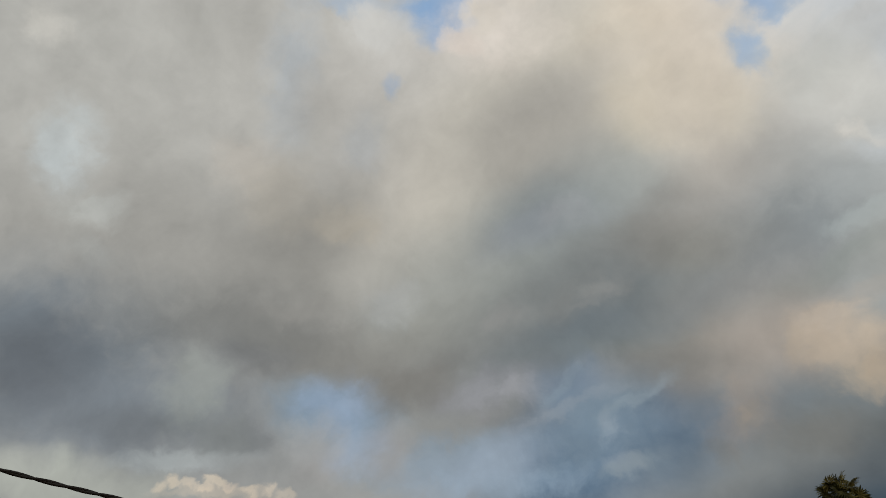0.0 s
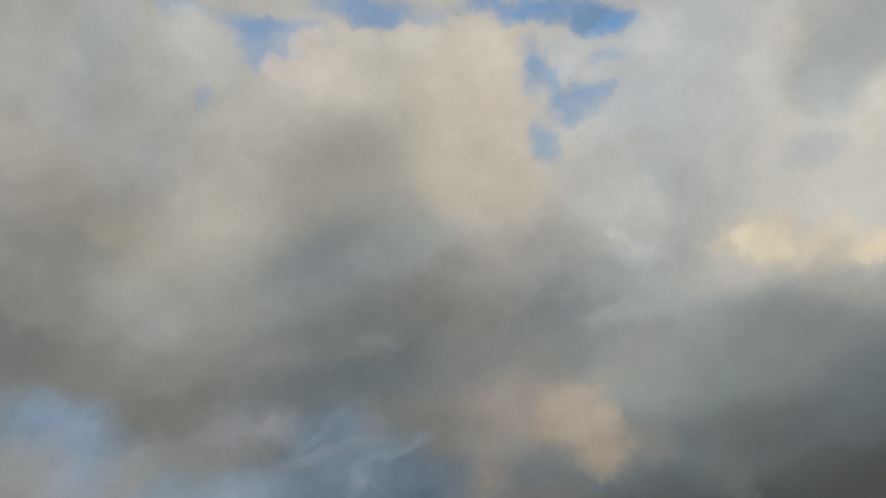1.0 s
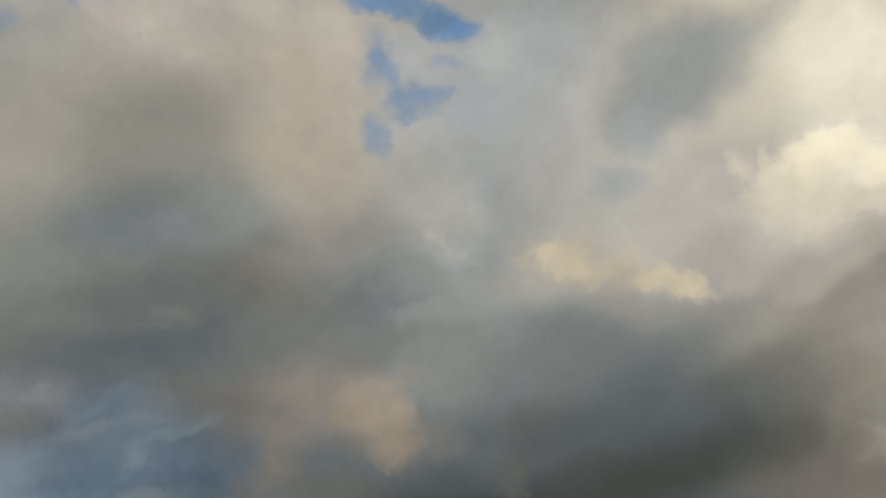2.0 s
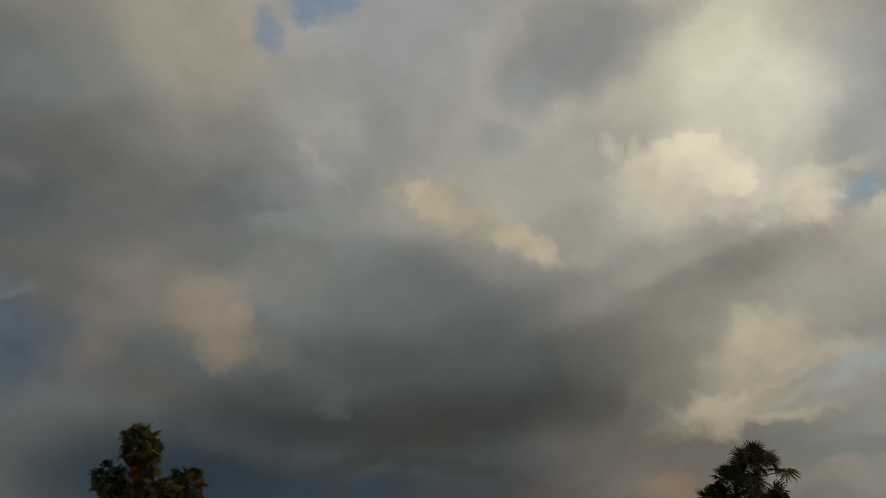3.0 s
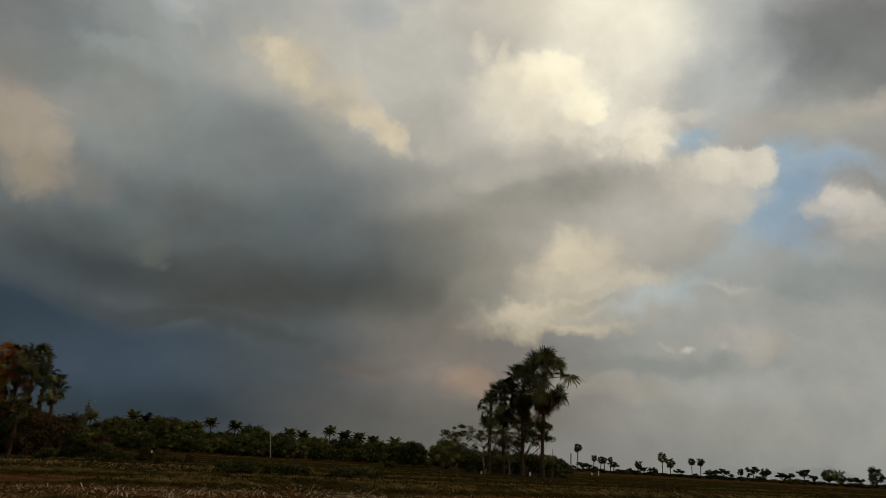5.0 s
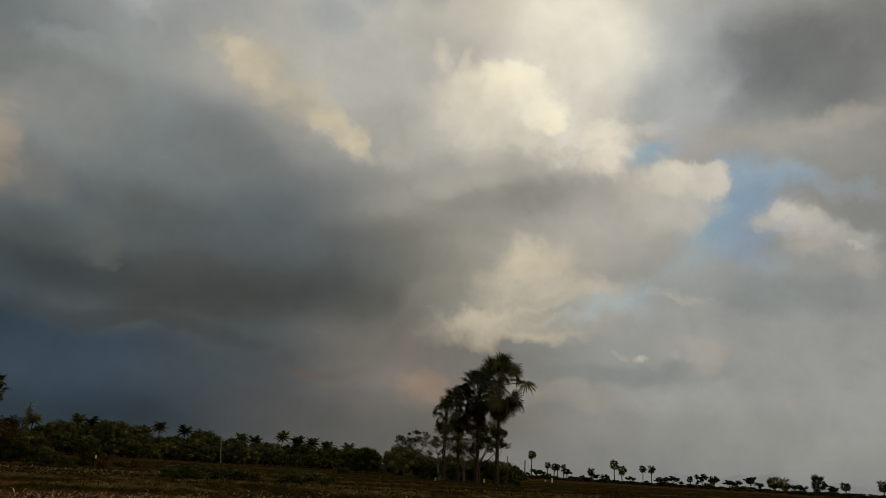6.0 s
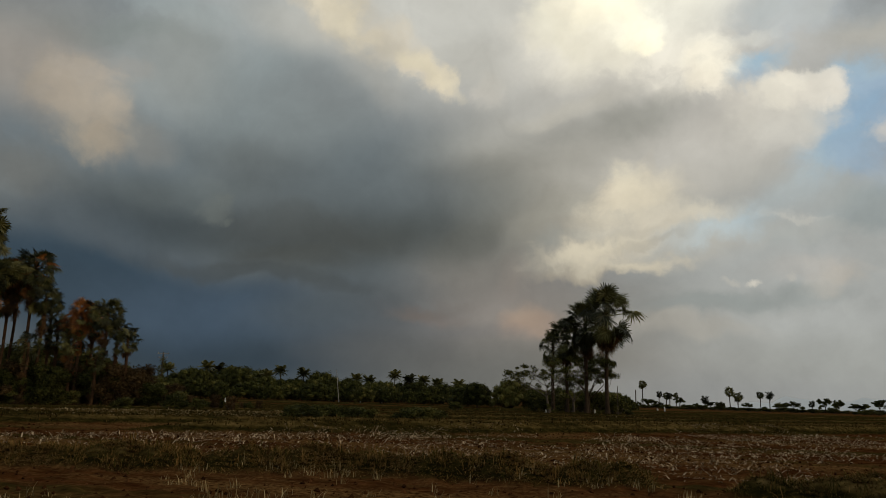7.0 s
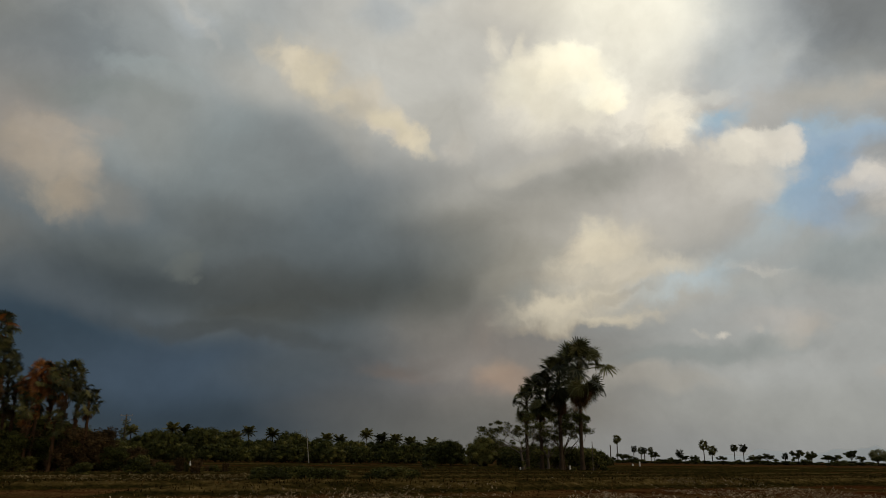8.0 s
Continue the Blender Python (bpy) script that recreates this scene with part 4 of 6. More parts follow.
# ---------------------------------------------------------------- materials
def material(name, tones, scale, rough=0.85, bump=0.0, per_object=0.0, per_island=0.0, fine=6.0, metallic=0.0, through_light=0.0, gloss=0.25, spread=0.5):
    """Base colour from a ramp over two scales of noise, with fine relief, and variation from piece to piece."""
    m = bpy.data.materials.new(name)
    m.use_nodes = True
    nodes, links = m.node_tree.nodes, m.node_tree.links
    shader = nodes["Principled BSDF"]
    shader.inputs["Roughness"].default_value = rough
    shader.inputs["Metallic"].default_value = metallic
    shader.inputs["Specular IOR Level"].default_value = gloss
    place = nodes.new("ShaderNodeTexCoord").outputs["Object"]
    large, small = nodes.new("ShaderNodeTexNoise"), nodes.new("ShaderNodeTexNoise")
    for node, s in ((large, scale), (small, scale * fine)):
        node.inputs["Scale"].default_value, node.inputs["Detail"].default_value = s, 5
        links.new(place, node.inputs["Vector"])
    mixed = nodes.new("ShaderNodeMath")
    mixed.operation = "MULTIPLY_ADD"
    mixed.inputs[1].default_value = 0.45
    links.new(small.outputs["Fac"], mixed.inputs[0])
    shift = nodes.new("ShaderNodeMath")
    shift.operation = "MULTIPLY"
    shift.inputs[1].default_value = 0.55
    links.new(large.outputs["Fac"], shift.inputs[0])
    links.new(shift.outputs[0], mixed.inputs[2])
    value = mixed.outputs[0]
    for amount, source in ((per_object, ("ShaderNodeObjectInfo", "Random")), (per_island, ("ShaderNodeNewGeometry", "Random Per Island"))):
        if amount:
            vary = nodes.new("ShaderNodeMath")
            vary.operation = "MULTIPLY_ADD"
            vary.inputs[1].default_value = amount
            links.new(nodes.new(source[0]).outputs[source[1]], vary.inputs[0])
            centre = nodes.new("ShaderNodeMath")
            centre.operation = "SUBTRACT"
            centre.inputs[1].default_value = amount / 2
            links.new(value, centre.inputs[0])
            links.new(centre.outputs[0], vary.inputs[2])
            value = vary.outputs[0]
    ramp = nodes.new("ShaderNodeValToRGB")
    links.new(value, ramp.inputs[0])
    while len(ramp.color_ramp.elements) < len(tones):
        ramp.color_ramp.elements.new(0.5)
    for k, tone in enumerate(tones):
        ramp.color_ramp.elements[k].position = 0.5 - spread / 2 + spread * k / max(1, len(tones) - 1)
        ramp.color_ramp.elements[k].color = (*tone, 1)
    links.new(ramp.outputs[0], shader.inputs["Base Color"])
    if bump:
        relief = nodes.new("ShaderNodeBump")
        relief.inputs["Strength"].default_value = bump
        links.new(small.outputs["Fac"], relief.inputs["Height"])
        links.new(relief.outputs[0], shader.inputs["Normal"])
    if through_light:
        glow = nodes.new("ShaderNodeBsdfTranslucent")
        links.new(ramp.outputs[0], glow.inputs[0])
        both = nodes.new("ShaderNodeMixShader")
        both.inputs[0].default_value = through_light
        links.new(shader.outputs[0], both.inputs[1])
        links.new(glow.outputs[0], both.inputs[2])
        links.new(both.outputs[0], nodes["Material Output"].inputs["Surface"])
    return m


PALM_GREEN = material("palm_leaf", ((0.0187, 0.0220, 0.0066), (0.0539, 0.0594, 0.0165), (0.1375, 0.1320, 0.0440)), 1.2, 0.55, per_object=0.6, through_light=0.08, spread=0.36)
PALM_DRY = material("dry_palm_leaf", ((0.05, 0.03, 0.016), (0.10, 0.055, 0.024), (0.16, 0.10, 0.05)), 1.2, 0.7, per_object=0.6, through_light=0.1, gloss=0.06)
PALM_RUST = material("rust_palm_leaf", ((0.15, 0.06, 0.0225), (0.33, 0.1275, 0.03), (0.45, 0.21, 0.06)), 1.2, 0.7, per_object=0.6, through_light=0.15)
PALM_BARK = material("palm_bark", ((0.0252, 0.018, 0.0126), (0.054, 0.0378, 0.0252), (0.108, 0.0765, 0.0522)), 1.5, 0.9, 0.5, gloss=0.06)
# Reddish copy of the palm bark, with the grove's warm light put into its colour.
RED_LIT_BARK = material("reddish_lit_palm_bark", ((0.035, 0.02, 0.011), (0.085, 0.048, 0.026), (0.17, 0.10, 0.058)), 1.5, 0.9, 0.5, per_object=0.3, gloss=0.06)
PALE_BARK = material("pale_bark", ((0.07, 0.058, 0.045), (0.13, 0.11, 0.09), (0.22, 0.19, 0.16)), 1.5, 0.9, 0.5, gloss=0.06)
TREE_LEAF = material("tree_leaf", ((0.0248, 0.0283, 0.0083), (0.0519, 0.0602, 0.0165), (0.1156, 0.1156, 0.0319)), 0.35, 0.6, per_island=0.5, per_object=0.25, through_light=0.15, gloss=0.06, spread=0.36)
OLIVE_LEAF = material("olive_leaf", ((0.0379, 0.0414, 0.0121), (0.0776, 0.0828, 0.0224), (0.1639, 0.1518, 0.0448)), 0.35, 0.6, per_island=0.5, per_object=0.3, through_light=0.15, gloss=0.06, spread=0.36)
BROWN_LEAF = material("dry_shrub_leaf", ((0.0360, 0.0252, 0.0120), (0.0720, 0.0480, 0.0216), (0.1380, 0.0888, 0.0384)), 0.5, 0.75, per_island=0.6, per_object=0.3, through_light=0.1, gloss=0.06)
BANK_GREEN = material("bank_green", ((0.020, 0.016, 0.005), (0.052, 0.038, 0.012), (0.14, 0.088, 0.030)), 0.6, 0.75, per_island=0.4, gloss=0.0, spread=0.3)
STRAW = material("straw", ((0.13, 0.078, 0.04), (0.33, 0.23, 0.135), (0.58, 0.46, 0.31)), 2.0, 0.8, per_island=0.8, gloss=0.0)
STUBBLE = material("rice_stubble", ((0.16, 0.11, 0.048), (0.31, 0.23, 0.11), (0.50, 0.40, 0.22)), 2.0, 0.8, per_island=0.7, gloss=0.0)
GRASS = material("bund_grass", ((0.036, 0.036, 0.009), (0.099, 0.0756, 0.0216), (0.306, 0.18, 0.0612)), 0.45, 0.75, per_island=0.34, through_light=0.1, gloss=0.0, spread=0.27)
DRY_GRASS = material("dry_bank_grass", ((0.05, 0.032, 0.012), (0.13, 0.08, 0.03), (0.28, 0.18, 0.075)), 0.5, 0.8, per_island=0.4, through_light=0.1, gloss=0.0, spread=0.3)
CLOD = material("soil_clod", ((0.022, 0.010, 0.004), (0.055, 0.024, 0.009), (0.12, 0.055, 0.022)), 1.2, 0.95, per_island=0.6, gloss=0.0)
YELLOW_PAINT = material("yellow_paint", ((0.42, 0.20, 0.03), (0.58, 0.30, 0.045), (0.64, 0.38, 0.09)), 2.5, 0.6, 0.15)
CONCRETE = material("weathered_concrete", ((0.24, 0.23, 0.21), (0.34, 0.33, 0.31), (0.42, 0.41, 0.38)), 2.0, 0.9, 0.3)
OLD_WOOD = material("old_wood", ((0.05, 0.04, 0.03), (0.10, 0.08, 0.06), (0.16, 0.13, 0.10)), 3.0, 0.85, 0.4)
WHITEWASH = material("whitewash", ((0.62, 0.60, 0.56), (0.74, 0.73, 0.70), (0.8, 0.8, 0.78)), 3.0, 0.8, 0.1)
RUBBER = material("black_cable_sheath", ((0.012, 0.012, 0.013), (0.02, 0.02, 0.022), (0.035, 0.035, 0.038)), 20.0, 0.5, 0.05)
STEEL = material("galvanised_steel", ((0.25, 0.25, 0.26), (0.36, 0.36, 0.37), (0.45, 0.45, 0.45)), 6.0, 0.5, metallic=0.8)


def soil_material():
    """Bare red-brown earth, dry litter and weeds, in patches; more weeds where the attribute says that a bank is grown over."""
    m = bpy.data.materials.new("field_soil")
    m.use_nodes = True
    nodes, links = m.node_tree.nodes, m.node_tree.links
    shader = nodes["Principled BSDF"]
    shader.inputs["Roughness"].default_value = 0.95
    shader.inputs["Specular IOR Level"].default_value = 0.0
    place = nodes.new("ShaderNodeTexCoord").outputs["Object"]

    strips = nodes.new("ShaderNodeMapping")
    strips.inputs["Rotation"].default_value = (0, 0, radians(-8))
    strips.inputs["Scale"].default_value = (0.05, 0.4, 1)

    def cloudy(scale, detail, along=False):
        node = nodes.new("ShaderNodeTexNoise")
        node.inputs["Scale"].default_value, node.inputs["Detail"].default_value = scale, detail
        node.inputs["Roughness"].default_value = 0.65
        links.new(strips.outputs[0] if along else place, node.inputs["Vector"])
        return node.outputs["Fac"]

    links.new(place, strips.inputs["Vector"])

    def ramp(source, stops):
        node = nodes.new("ShaderNodeValToRGB")
        links.new(source, node.inputs[0])
        while len(node.color_ramp.elements) < len(stops):
            node.color_ramp.elements.new(0.5)
        for k, (at, tone) in enumerate(stops):
            node.color_ramp.elements[k].position = at
            node.color_ramp.elements[k].color = (*tone, 1)
        return node.outputs[0]

    def mix(fac, a, b):
        node = nodes.new("ShaderNodeMix")
        node.data_type = "RGBA"
        links.new(fac, node.inputs[0])
        links.new(a, node.inputs[6])
        links.new(b, node.inputs[7])
        return node.outputs[2]

    earth = ramp(cloudy(1.6, 8), ((0.32, (0.0245, 0.0092, 0.0033)), (0.5, (0.066, 0.0250, 0.0083)), (0.68, (0.136, 0.0560, 0.0192))))
    litter = ramp(cloudy(9.0, 6), ((0.38, (0.042, 0.0185, 0.0065)), (0.64, (0.235, 0.130, 0.047))))
    weeds = ramp(cloudy(3.0, 8), ((0.32, (0.018, 0.014, 0.004)), (0.52, (0.052, 0.038, 0.011)), (0.72, (0.15, 0.092, 0.026))))
    rank = ramp(cloudy(3.0, 8), ((0.32, (0.010, 0.0095, 0.0025)), (0.52, (0.030, 0.025, 0.0065)), (0.72, (0.085, 0.058, 0.016))))
    dry = ramp(cloudy(2.0, 8), ((0.36, (0.042, 0.028, 0.0084)), (0.55, (0.14, 0.0952, 0.0308)), (0.7, (0.266, 0.182, 0.07))))
    straw_patch = ramp(cloudy(0.6, 7, True), ((0.47, (0, 0, 0)), (0.56, (0.85, 0.85, 0.85))))
    weed_patch = ramp(cloudy(0.45, 8, True), ((0.51, (0, 0, 0)), (0.57, (0.95, 0.95, 0.95))))
    grown = nodes.new("ShaderNodeAttribute")
    grown.attribute_name = "grown"
    bank = ramp(grown.outputs["Fac"], ((0.12, (0, 0, 0)), (0.4, (1, 1, 1))))
    crest = ramp(grown.outputs["Fac"], ((0.62, (0, 0, 0)), (0.9, (0.85, 0.85, 0.85))))
    colour = mix(crest, mix(bank, mix(weed_patch, mix(straw_patch, earth, litter), weeds), rank), mix(weed_patch, dry, rank))
    links.new(colour, shader.inputs["Base Color"])
    relief = nodes.new("ShaderNodeBump")
    relief.inputs["Strength"].default_value, relief.inputs["Distance"].default_value = 0.8, 0.08
    links.new(cloudy(5.0, 8), relief.inputs["Height"])
    links.new(relief.outputs[0], shader.inputs["Normal"])
    return m


SOIL = soil_material()


# ---------------------------------------------------------------- building tools
class Shape:
    """Vertices and faces of one mesh, gathered before it is made."""

    def __init__(self):
        self.verts, self.faces = [], []

    def add(self, verts, faces):
        n = len(self.verts)
        self.verts.extend(verts)
        self.faces.extend([tuple(i + n for i in f) for f in faces])

    def tube(self, points, radii, sides=8, caps=True):
        rings = []
        for k, p in enumerate(points):
            p = Vector(p)
            a, b = Vector(points[max(0, k - 1)]), Vector(points[min(len(points) - 1, k + 1)])
            along = (b - a).normalized()
            side = along.orthogonal().normalized() if abs(along.z) < 0.9 else Vector((1, 0, 0))
            side = (side - along * side.dot(along)).normalized()
            other = along.cross(side)
            rings.append([p + (side * math.cos(t) + other * math.sin(t)) * radii[k] for t in (2 * math.pi * i / sides for i in range(sides))])
        verts = [v for ring in rings for v in ring]
        faces = []
        for k in range(len(points) - 1):
            for i in range(sides):
                j = (i + 1) % sides
                faces.append((k * sides + i, k * sides + j, (k + 1) * sides + j, (k + 1) * sides + i))
        if caps:
            faces.append(tuple(range(sides))[::-1])
            faces.append(tuple(range((len(points) - 1) * sides, len(points) * sides)))
        self.add(verts, faces)

    def box(self, lo, hi):
        x0, y0, z0 = lo
        x1, y1, z1 = hi
        self.add([Vector(v) for v in ((x0, y0, z0), (x1, y0, z0), (x1, y1, z0), (x0, y1, z0), (x0, y0, z1), (x1, y0, z1), (x1, y1, z1), (x0, y1, z1))],
                 [(3, 2, 1, 0), (4, 5, 6, 7), (0, 1, 5, 4), (1, 2, 6, 5), (2, 3, 7, 6), (3, 0, 4, 7)])

    def mesh(self, name, mat, smooth=False):
        me = bpy.data.meshes.new(name)
        me.from_pydata([tuple(v) for v in self.verts], [], self.faces)
        if smooth:
            me.polygons.foreach_set("use_smooth", [True] * len(me.polygons))
        me.materials.append(mat)
        return me


def part(name, data, parent, m=None, label=""):
    ob = new(name, data)
    ob.parent = parent
    if m is not None:
        ob.matrix_basis = m
    return tagged(ob, label)


def polar(az, distance, z=0.0):
    a = radians(az)
    return Vector((distance * math.sin(a), distance * math.cos(a), z))


# ---------------------------------------------------------------- ground
def smooth(a, b, v):
    t = np.clip((v - a) / (b - a), 0, 1)
    return t * t * (3 - 2 * t)


FAR_BUNDS = ((42, 0.9, 0.55, 1.15), (70, 1.0, 0.40, 0.9), (92, 1.0, 0.34, 0.9), (122, 0.92, 0.32, 0.9), (150, 0.9, 0.32, 1.0),
             (185, 0.8, 0.34, 1.1), (54, 0.95, 0.42, 0.9), (80, 0.95, 0.26, 0.8), (106, 0.95, 0.3, 0.9), (136, 0.9, 0.3, 0.9), (64, -0.35, 0.26, 0.8), (108, -0.28, 0.3, 0.9), (152, -0.2, 0.34, 1.0), (210, -0.1, 0.4, 1.3))


def bund_line(x):
    return np.where(x < 0.9, 15.6 - 0.016 * (x + 1) ** 2, 14.3 - 0.004 * (x - 2) ** 2)


def near_bund(x, y):
    wobble = 0.25 * np.sin(x * 0.9) + 0.12 * np.sin(x * 2.3 + 1)
    gap = smooth(0.1, 1.1, x) * (1 - smooth(2.0, 2.9, x))
    body = np.exp(-((y - bund_line(x) - wobble) / 0.95) ** 2 * 1.2)
    lumps = 0.07 * np.sin(x * 1.7) + 0.05 * np.sin(x * 4.3 + 1.2 + y) + 0.04 * np.sin(x * 9.1 + 3 * np.sin(y * 2.2))
    return (0.37 + lumps) * body * (1 - 0.9 * gap)


def far_bunds(x, y):
    total = np.zeros_like(x)
    for y0, slope, high, wide in FAR_BUNDS:
        off = (y - y0 - slope * x) / math.sqrt(1 + slope * slope) + 0.35 * np.sin(x * 0.35 + y0) + 0.2 * np.sin(x * 0.9)
        total = np.maximum(total, high * np.exp(-(off / wide) ** 2 * 1.2))
    return total


def height(x, y):
    """The lie of the land: fields with banks between them."""
    d = np.hypot(x, y)
    front = smooth(24, 30, y)
    rough = 0.035 * np.sin(x * 3.1 + np.sin(y * 2.3)) * np.sin(y * 2.7 + np.sin(x * 1.9)) + 0.02 * np.sin(x * 7.3 + 2 * np.sin(y * 3)) * np.sin(y * 6.1)
    return near_bund(x, y) + far_bunds(x, y) * front * (1 - smooth(300, 500, d)) + rough * (1 - smooth(60, 200, d))


def h(x, y):
    return float(height(np.array([float(x)]), np.array([float(y)]))[0])


def build_ground():
    radii = [0.0]
    r = 1.5
    while r < 4900:
        radii.append(r)
        r *= 1.0115 if r < 240 else 1.06
    radii = np.array(radii[1:])
    angles = np.radians(np.concatenate([np.arange(-180, -62, 4.0), np.arange(-62, 38, 0.4), np.arange(38, 180, 4.0)]))
    R, A = np.meshgrid(radii, angles, indexing="ij")
    X, Y = R * np.sin(A), R * np.cos(A)
    Z = height(X, Y)
    G = np.clip((near_bund(X, Y) + far_bunds(X, Y) * smooth(24, 30, Y)) / 0.36, 0, 1)
    n, k = R.shape
    verts = np.stack([X, Y, Z], -1).reshape(-1, 3)
    i, j = np.meshgrid(np.arange(n - 1), np.arange(k), indexing="ij")
    jn = (j + 1) % k
    faces = np.stack([i * k + j, i * k + jn, (i + 1) * k + jn, (i + 1) * k + j], -1).reshape(-1, 4)[:, ::-1]
    me = bpy.data.meshes.new("ground")
    me.from_pydata(verts.tolist(), [], faces.tolist() + [tuple(range(k))])
    me.polygons.foreach_set("use_smooth", [True] * len(me.polygons))
    grown = me.attributes.new("grown", "FLOAT", "POINT")
    grown.data.foreach_set("value", G.reshape(-1).astype(np.float32))
    me.materials.append(SOIL)
    tagged(new("ground", me), "dry red-brown harvested fields with low grassy banks", "ground", kind="structure")


build_ground()


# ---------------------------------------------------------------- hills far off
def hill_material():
    """Far hills, seen through much air: emission puts the air's faint blue light into them."""
    m = bpy.data.materials.new("distant_hills_haze_glow")
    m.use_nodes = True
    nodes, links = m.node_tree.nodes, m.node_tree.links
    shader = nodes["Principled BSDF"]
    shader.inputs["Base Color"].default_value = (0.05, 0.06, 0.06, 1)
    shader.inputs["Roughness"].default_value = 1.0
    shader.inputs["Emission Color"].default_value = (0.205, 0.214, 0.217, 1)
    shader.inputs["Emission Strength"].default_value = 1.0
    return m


HILL = hill_material()


def ridge(name, az0, az1, distance, peaks, seed):
    """A long hill: its crest is a sum of humps, each (azimuth, width, height above the plain)."""
    rng = random.Random(seed)
    s = Shape()
    steps = 90
    verts, faces = [], []
    for k in range(steps + 1):
        az = az0 + (az1 - az0) * k / steps
        top = sum(hh * math.exp(-((az - a) / w) ** 2) for a, w, hh in peaks) * (0.94 + 0.12 * noise.noise((az * 2.0, seed, 0)))
        ends = math.sin(math.pi * k / steps) ** 0.4 if 0 < k < steps else 0
        for depth, share in ((-260, 0.0), (-120, 0.62), (0, 1.0), (200, 0.55), (400, 0.0)):
            p = polar(az, distance + depth + rng.uniform(-12, 12), max(0, top * share * ends) - (2 if share == 0 else 0))
            verts.append(p)
    for k in range(steps):
        for q in range(4):
            a = k * 5 + q
            faces.append((a, a + 5, a + 6, a + 1))
    s.add(verts, faces)
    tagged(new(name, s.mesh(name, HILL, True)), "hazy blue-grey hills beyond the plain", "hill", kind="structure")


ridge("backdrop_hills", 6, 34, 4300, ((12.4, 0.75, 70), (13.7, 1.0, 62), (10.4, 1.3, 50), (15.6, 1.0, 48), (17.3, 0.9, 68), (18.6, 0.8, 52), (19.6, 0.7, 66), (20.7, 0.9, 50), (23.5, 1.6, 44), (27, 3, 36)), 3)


# ---------------------------------------------------------------- fan palms
def fan_leaf(seed, limp=0.3, blades=20, radius=1.1, stalk=1.7, spread=140, tilt=0.0):
    """A fan palm's leaf: a stalk along x and a pleated, split blade at its end, which may nod or stand up on the stalk."""
    rng = random.Random(seed)
    s = Shape()
    s.tube([(0, 0, 0), (stalk * 0.5, 0, 0.05), (stalk, 0, 0)], [0.05, 0.034, 0.024], 4, False)
    verts, faces = [Vector((stalk, 0, 0))], []
    half = radians(spread) / blades
    nod = Matrix.Rotation(radians(tilt), 3, "Y")

    def spot(r, ang, lift):
        sag = -limp * (r / radius) ** 2 * radius
        return Vector((stalk, 0, 0)) + nod @ Vector((r * math.cos(ang), r * math.sin(ang), sag + lift))

    for k in range(blades):
        a = radians(-spread + 2 * spread * (k + 0.5) / blades)
        size = radius * (0.76 + 0.24 * math.cos(a * 0.5)) * rng.uniform(0.84, 1.1)
        n = len(verts)
        fold = 0.05 * (1 if k % 2 else -1)
        split = rng.uniform(0.36, 0.54)
        tip_sag = rng.uniform(0.0, 0.22) * size
        verts += [spot(split * size, a - half, -fold), spot(split * size, a + half, fold * 0.6),
                  spot(size * 0.8, a + half * 0.45, -tip_sag * 0.4), spot(size * 0.8, a - half * 0.4, -tip_sag * 0.4), spot(size, a + rng.uniform(-0.5, 0.5) * half, -tip_sag)]
        faces += [(0, n, n + 1), (n, n + 3, n + 2, n + 1), (n + 3, n + 4, n + 2)]
    s.add(verts, faces)
    return s


TILTS = (-30, -8, 14, 34, 52, 4)
LEAF_LONG = [fan_leaf(k, 0.04 + 0.05 * k, 22, 0.92 + 0.06 * (k % 3), (1.15, 1.4, 1.6, 1.75, 1.5, 1.8)[k], 138, TILTS[k]).mesh("frond", PALM_GREEN) for k in range(6)]
LEAF_SHORT = [fan_leaf(10 + k, 0.06 + 0.05 * k, 16, 0.80 + 0.07 * (k % 2), (0.95, 1.2, 1.4, 1.55, 1.25, 1.45)[k], 130, TILTS[k]).mesh("frond", PALM_GREEN) for k in range(6)]
LEAF_DRY = [fan_leaf(20 + k, 0.5 + 0.15 * k, radius=0.95, stalk=1.1, spread=100).mesh("dry_frond", PALM_DRY) for k in range(3)]
LEAF_RUST = [fan_leaf(30 + k, 0.25 + 0.15 * k, radius=1.05, stalk=1.15, tilt=20 * k).mesh("rust_frond", PALM_RUST) for k in range(3)]


def palm_trunk(tall, lean, bend, seed, thick=0.25):
    rng = random.Random(seed)
    s = Shape()
    points, radii = [], []
    steps = max(14, int(tall * 2.2))
    for k in range(steps + 1):
        f = k / steps
        points.append((lean * f * f * tall + 0.05 * math.sin(f * 7 + seed), bend * math.sin(f * 2.6) * tall * 0.06, f * (tall + 0.25) - 0.25))
        swell = 1.0 + 0.65 * math.exp(-f * tall / 0.8) + 0.12 * math.exp(-((f - 0.6) / 0.2) ** 2)
        radii.append(thick * swell * (1 - 0.22 * f) * (1 + (0.05 if k % 2 else -0.03) + rng.uniform(-0.02, 0.02)))
    s.tube(points, radii, 10)
    return s, Vector(points[-1])


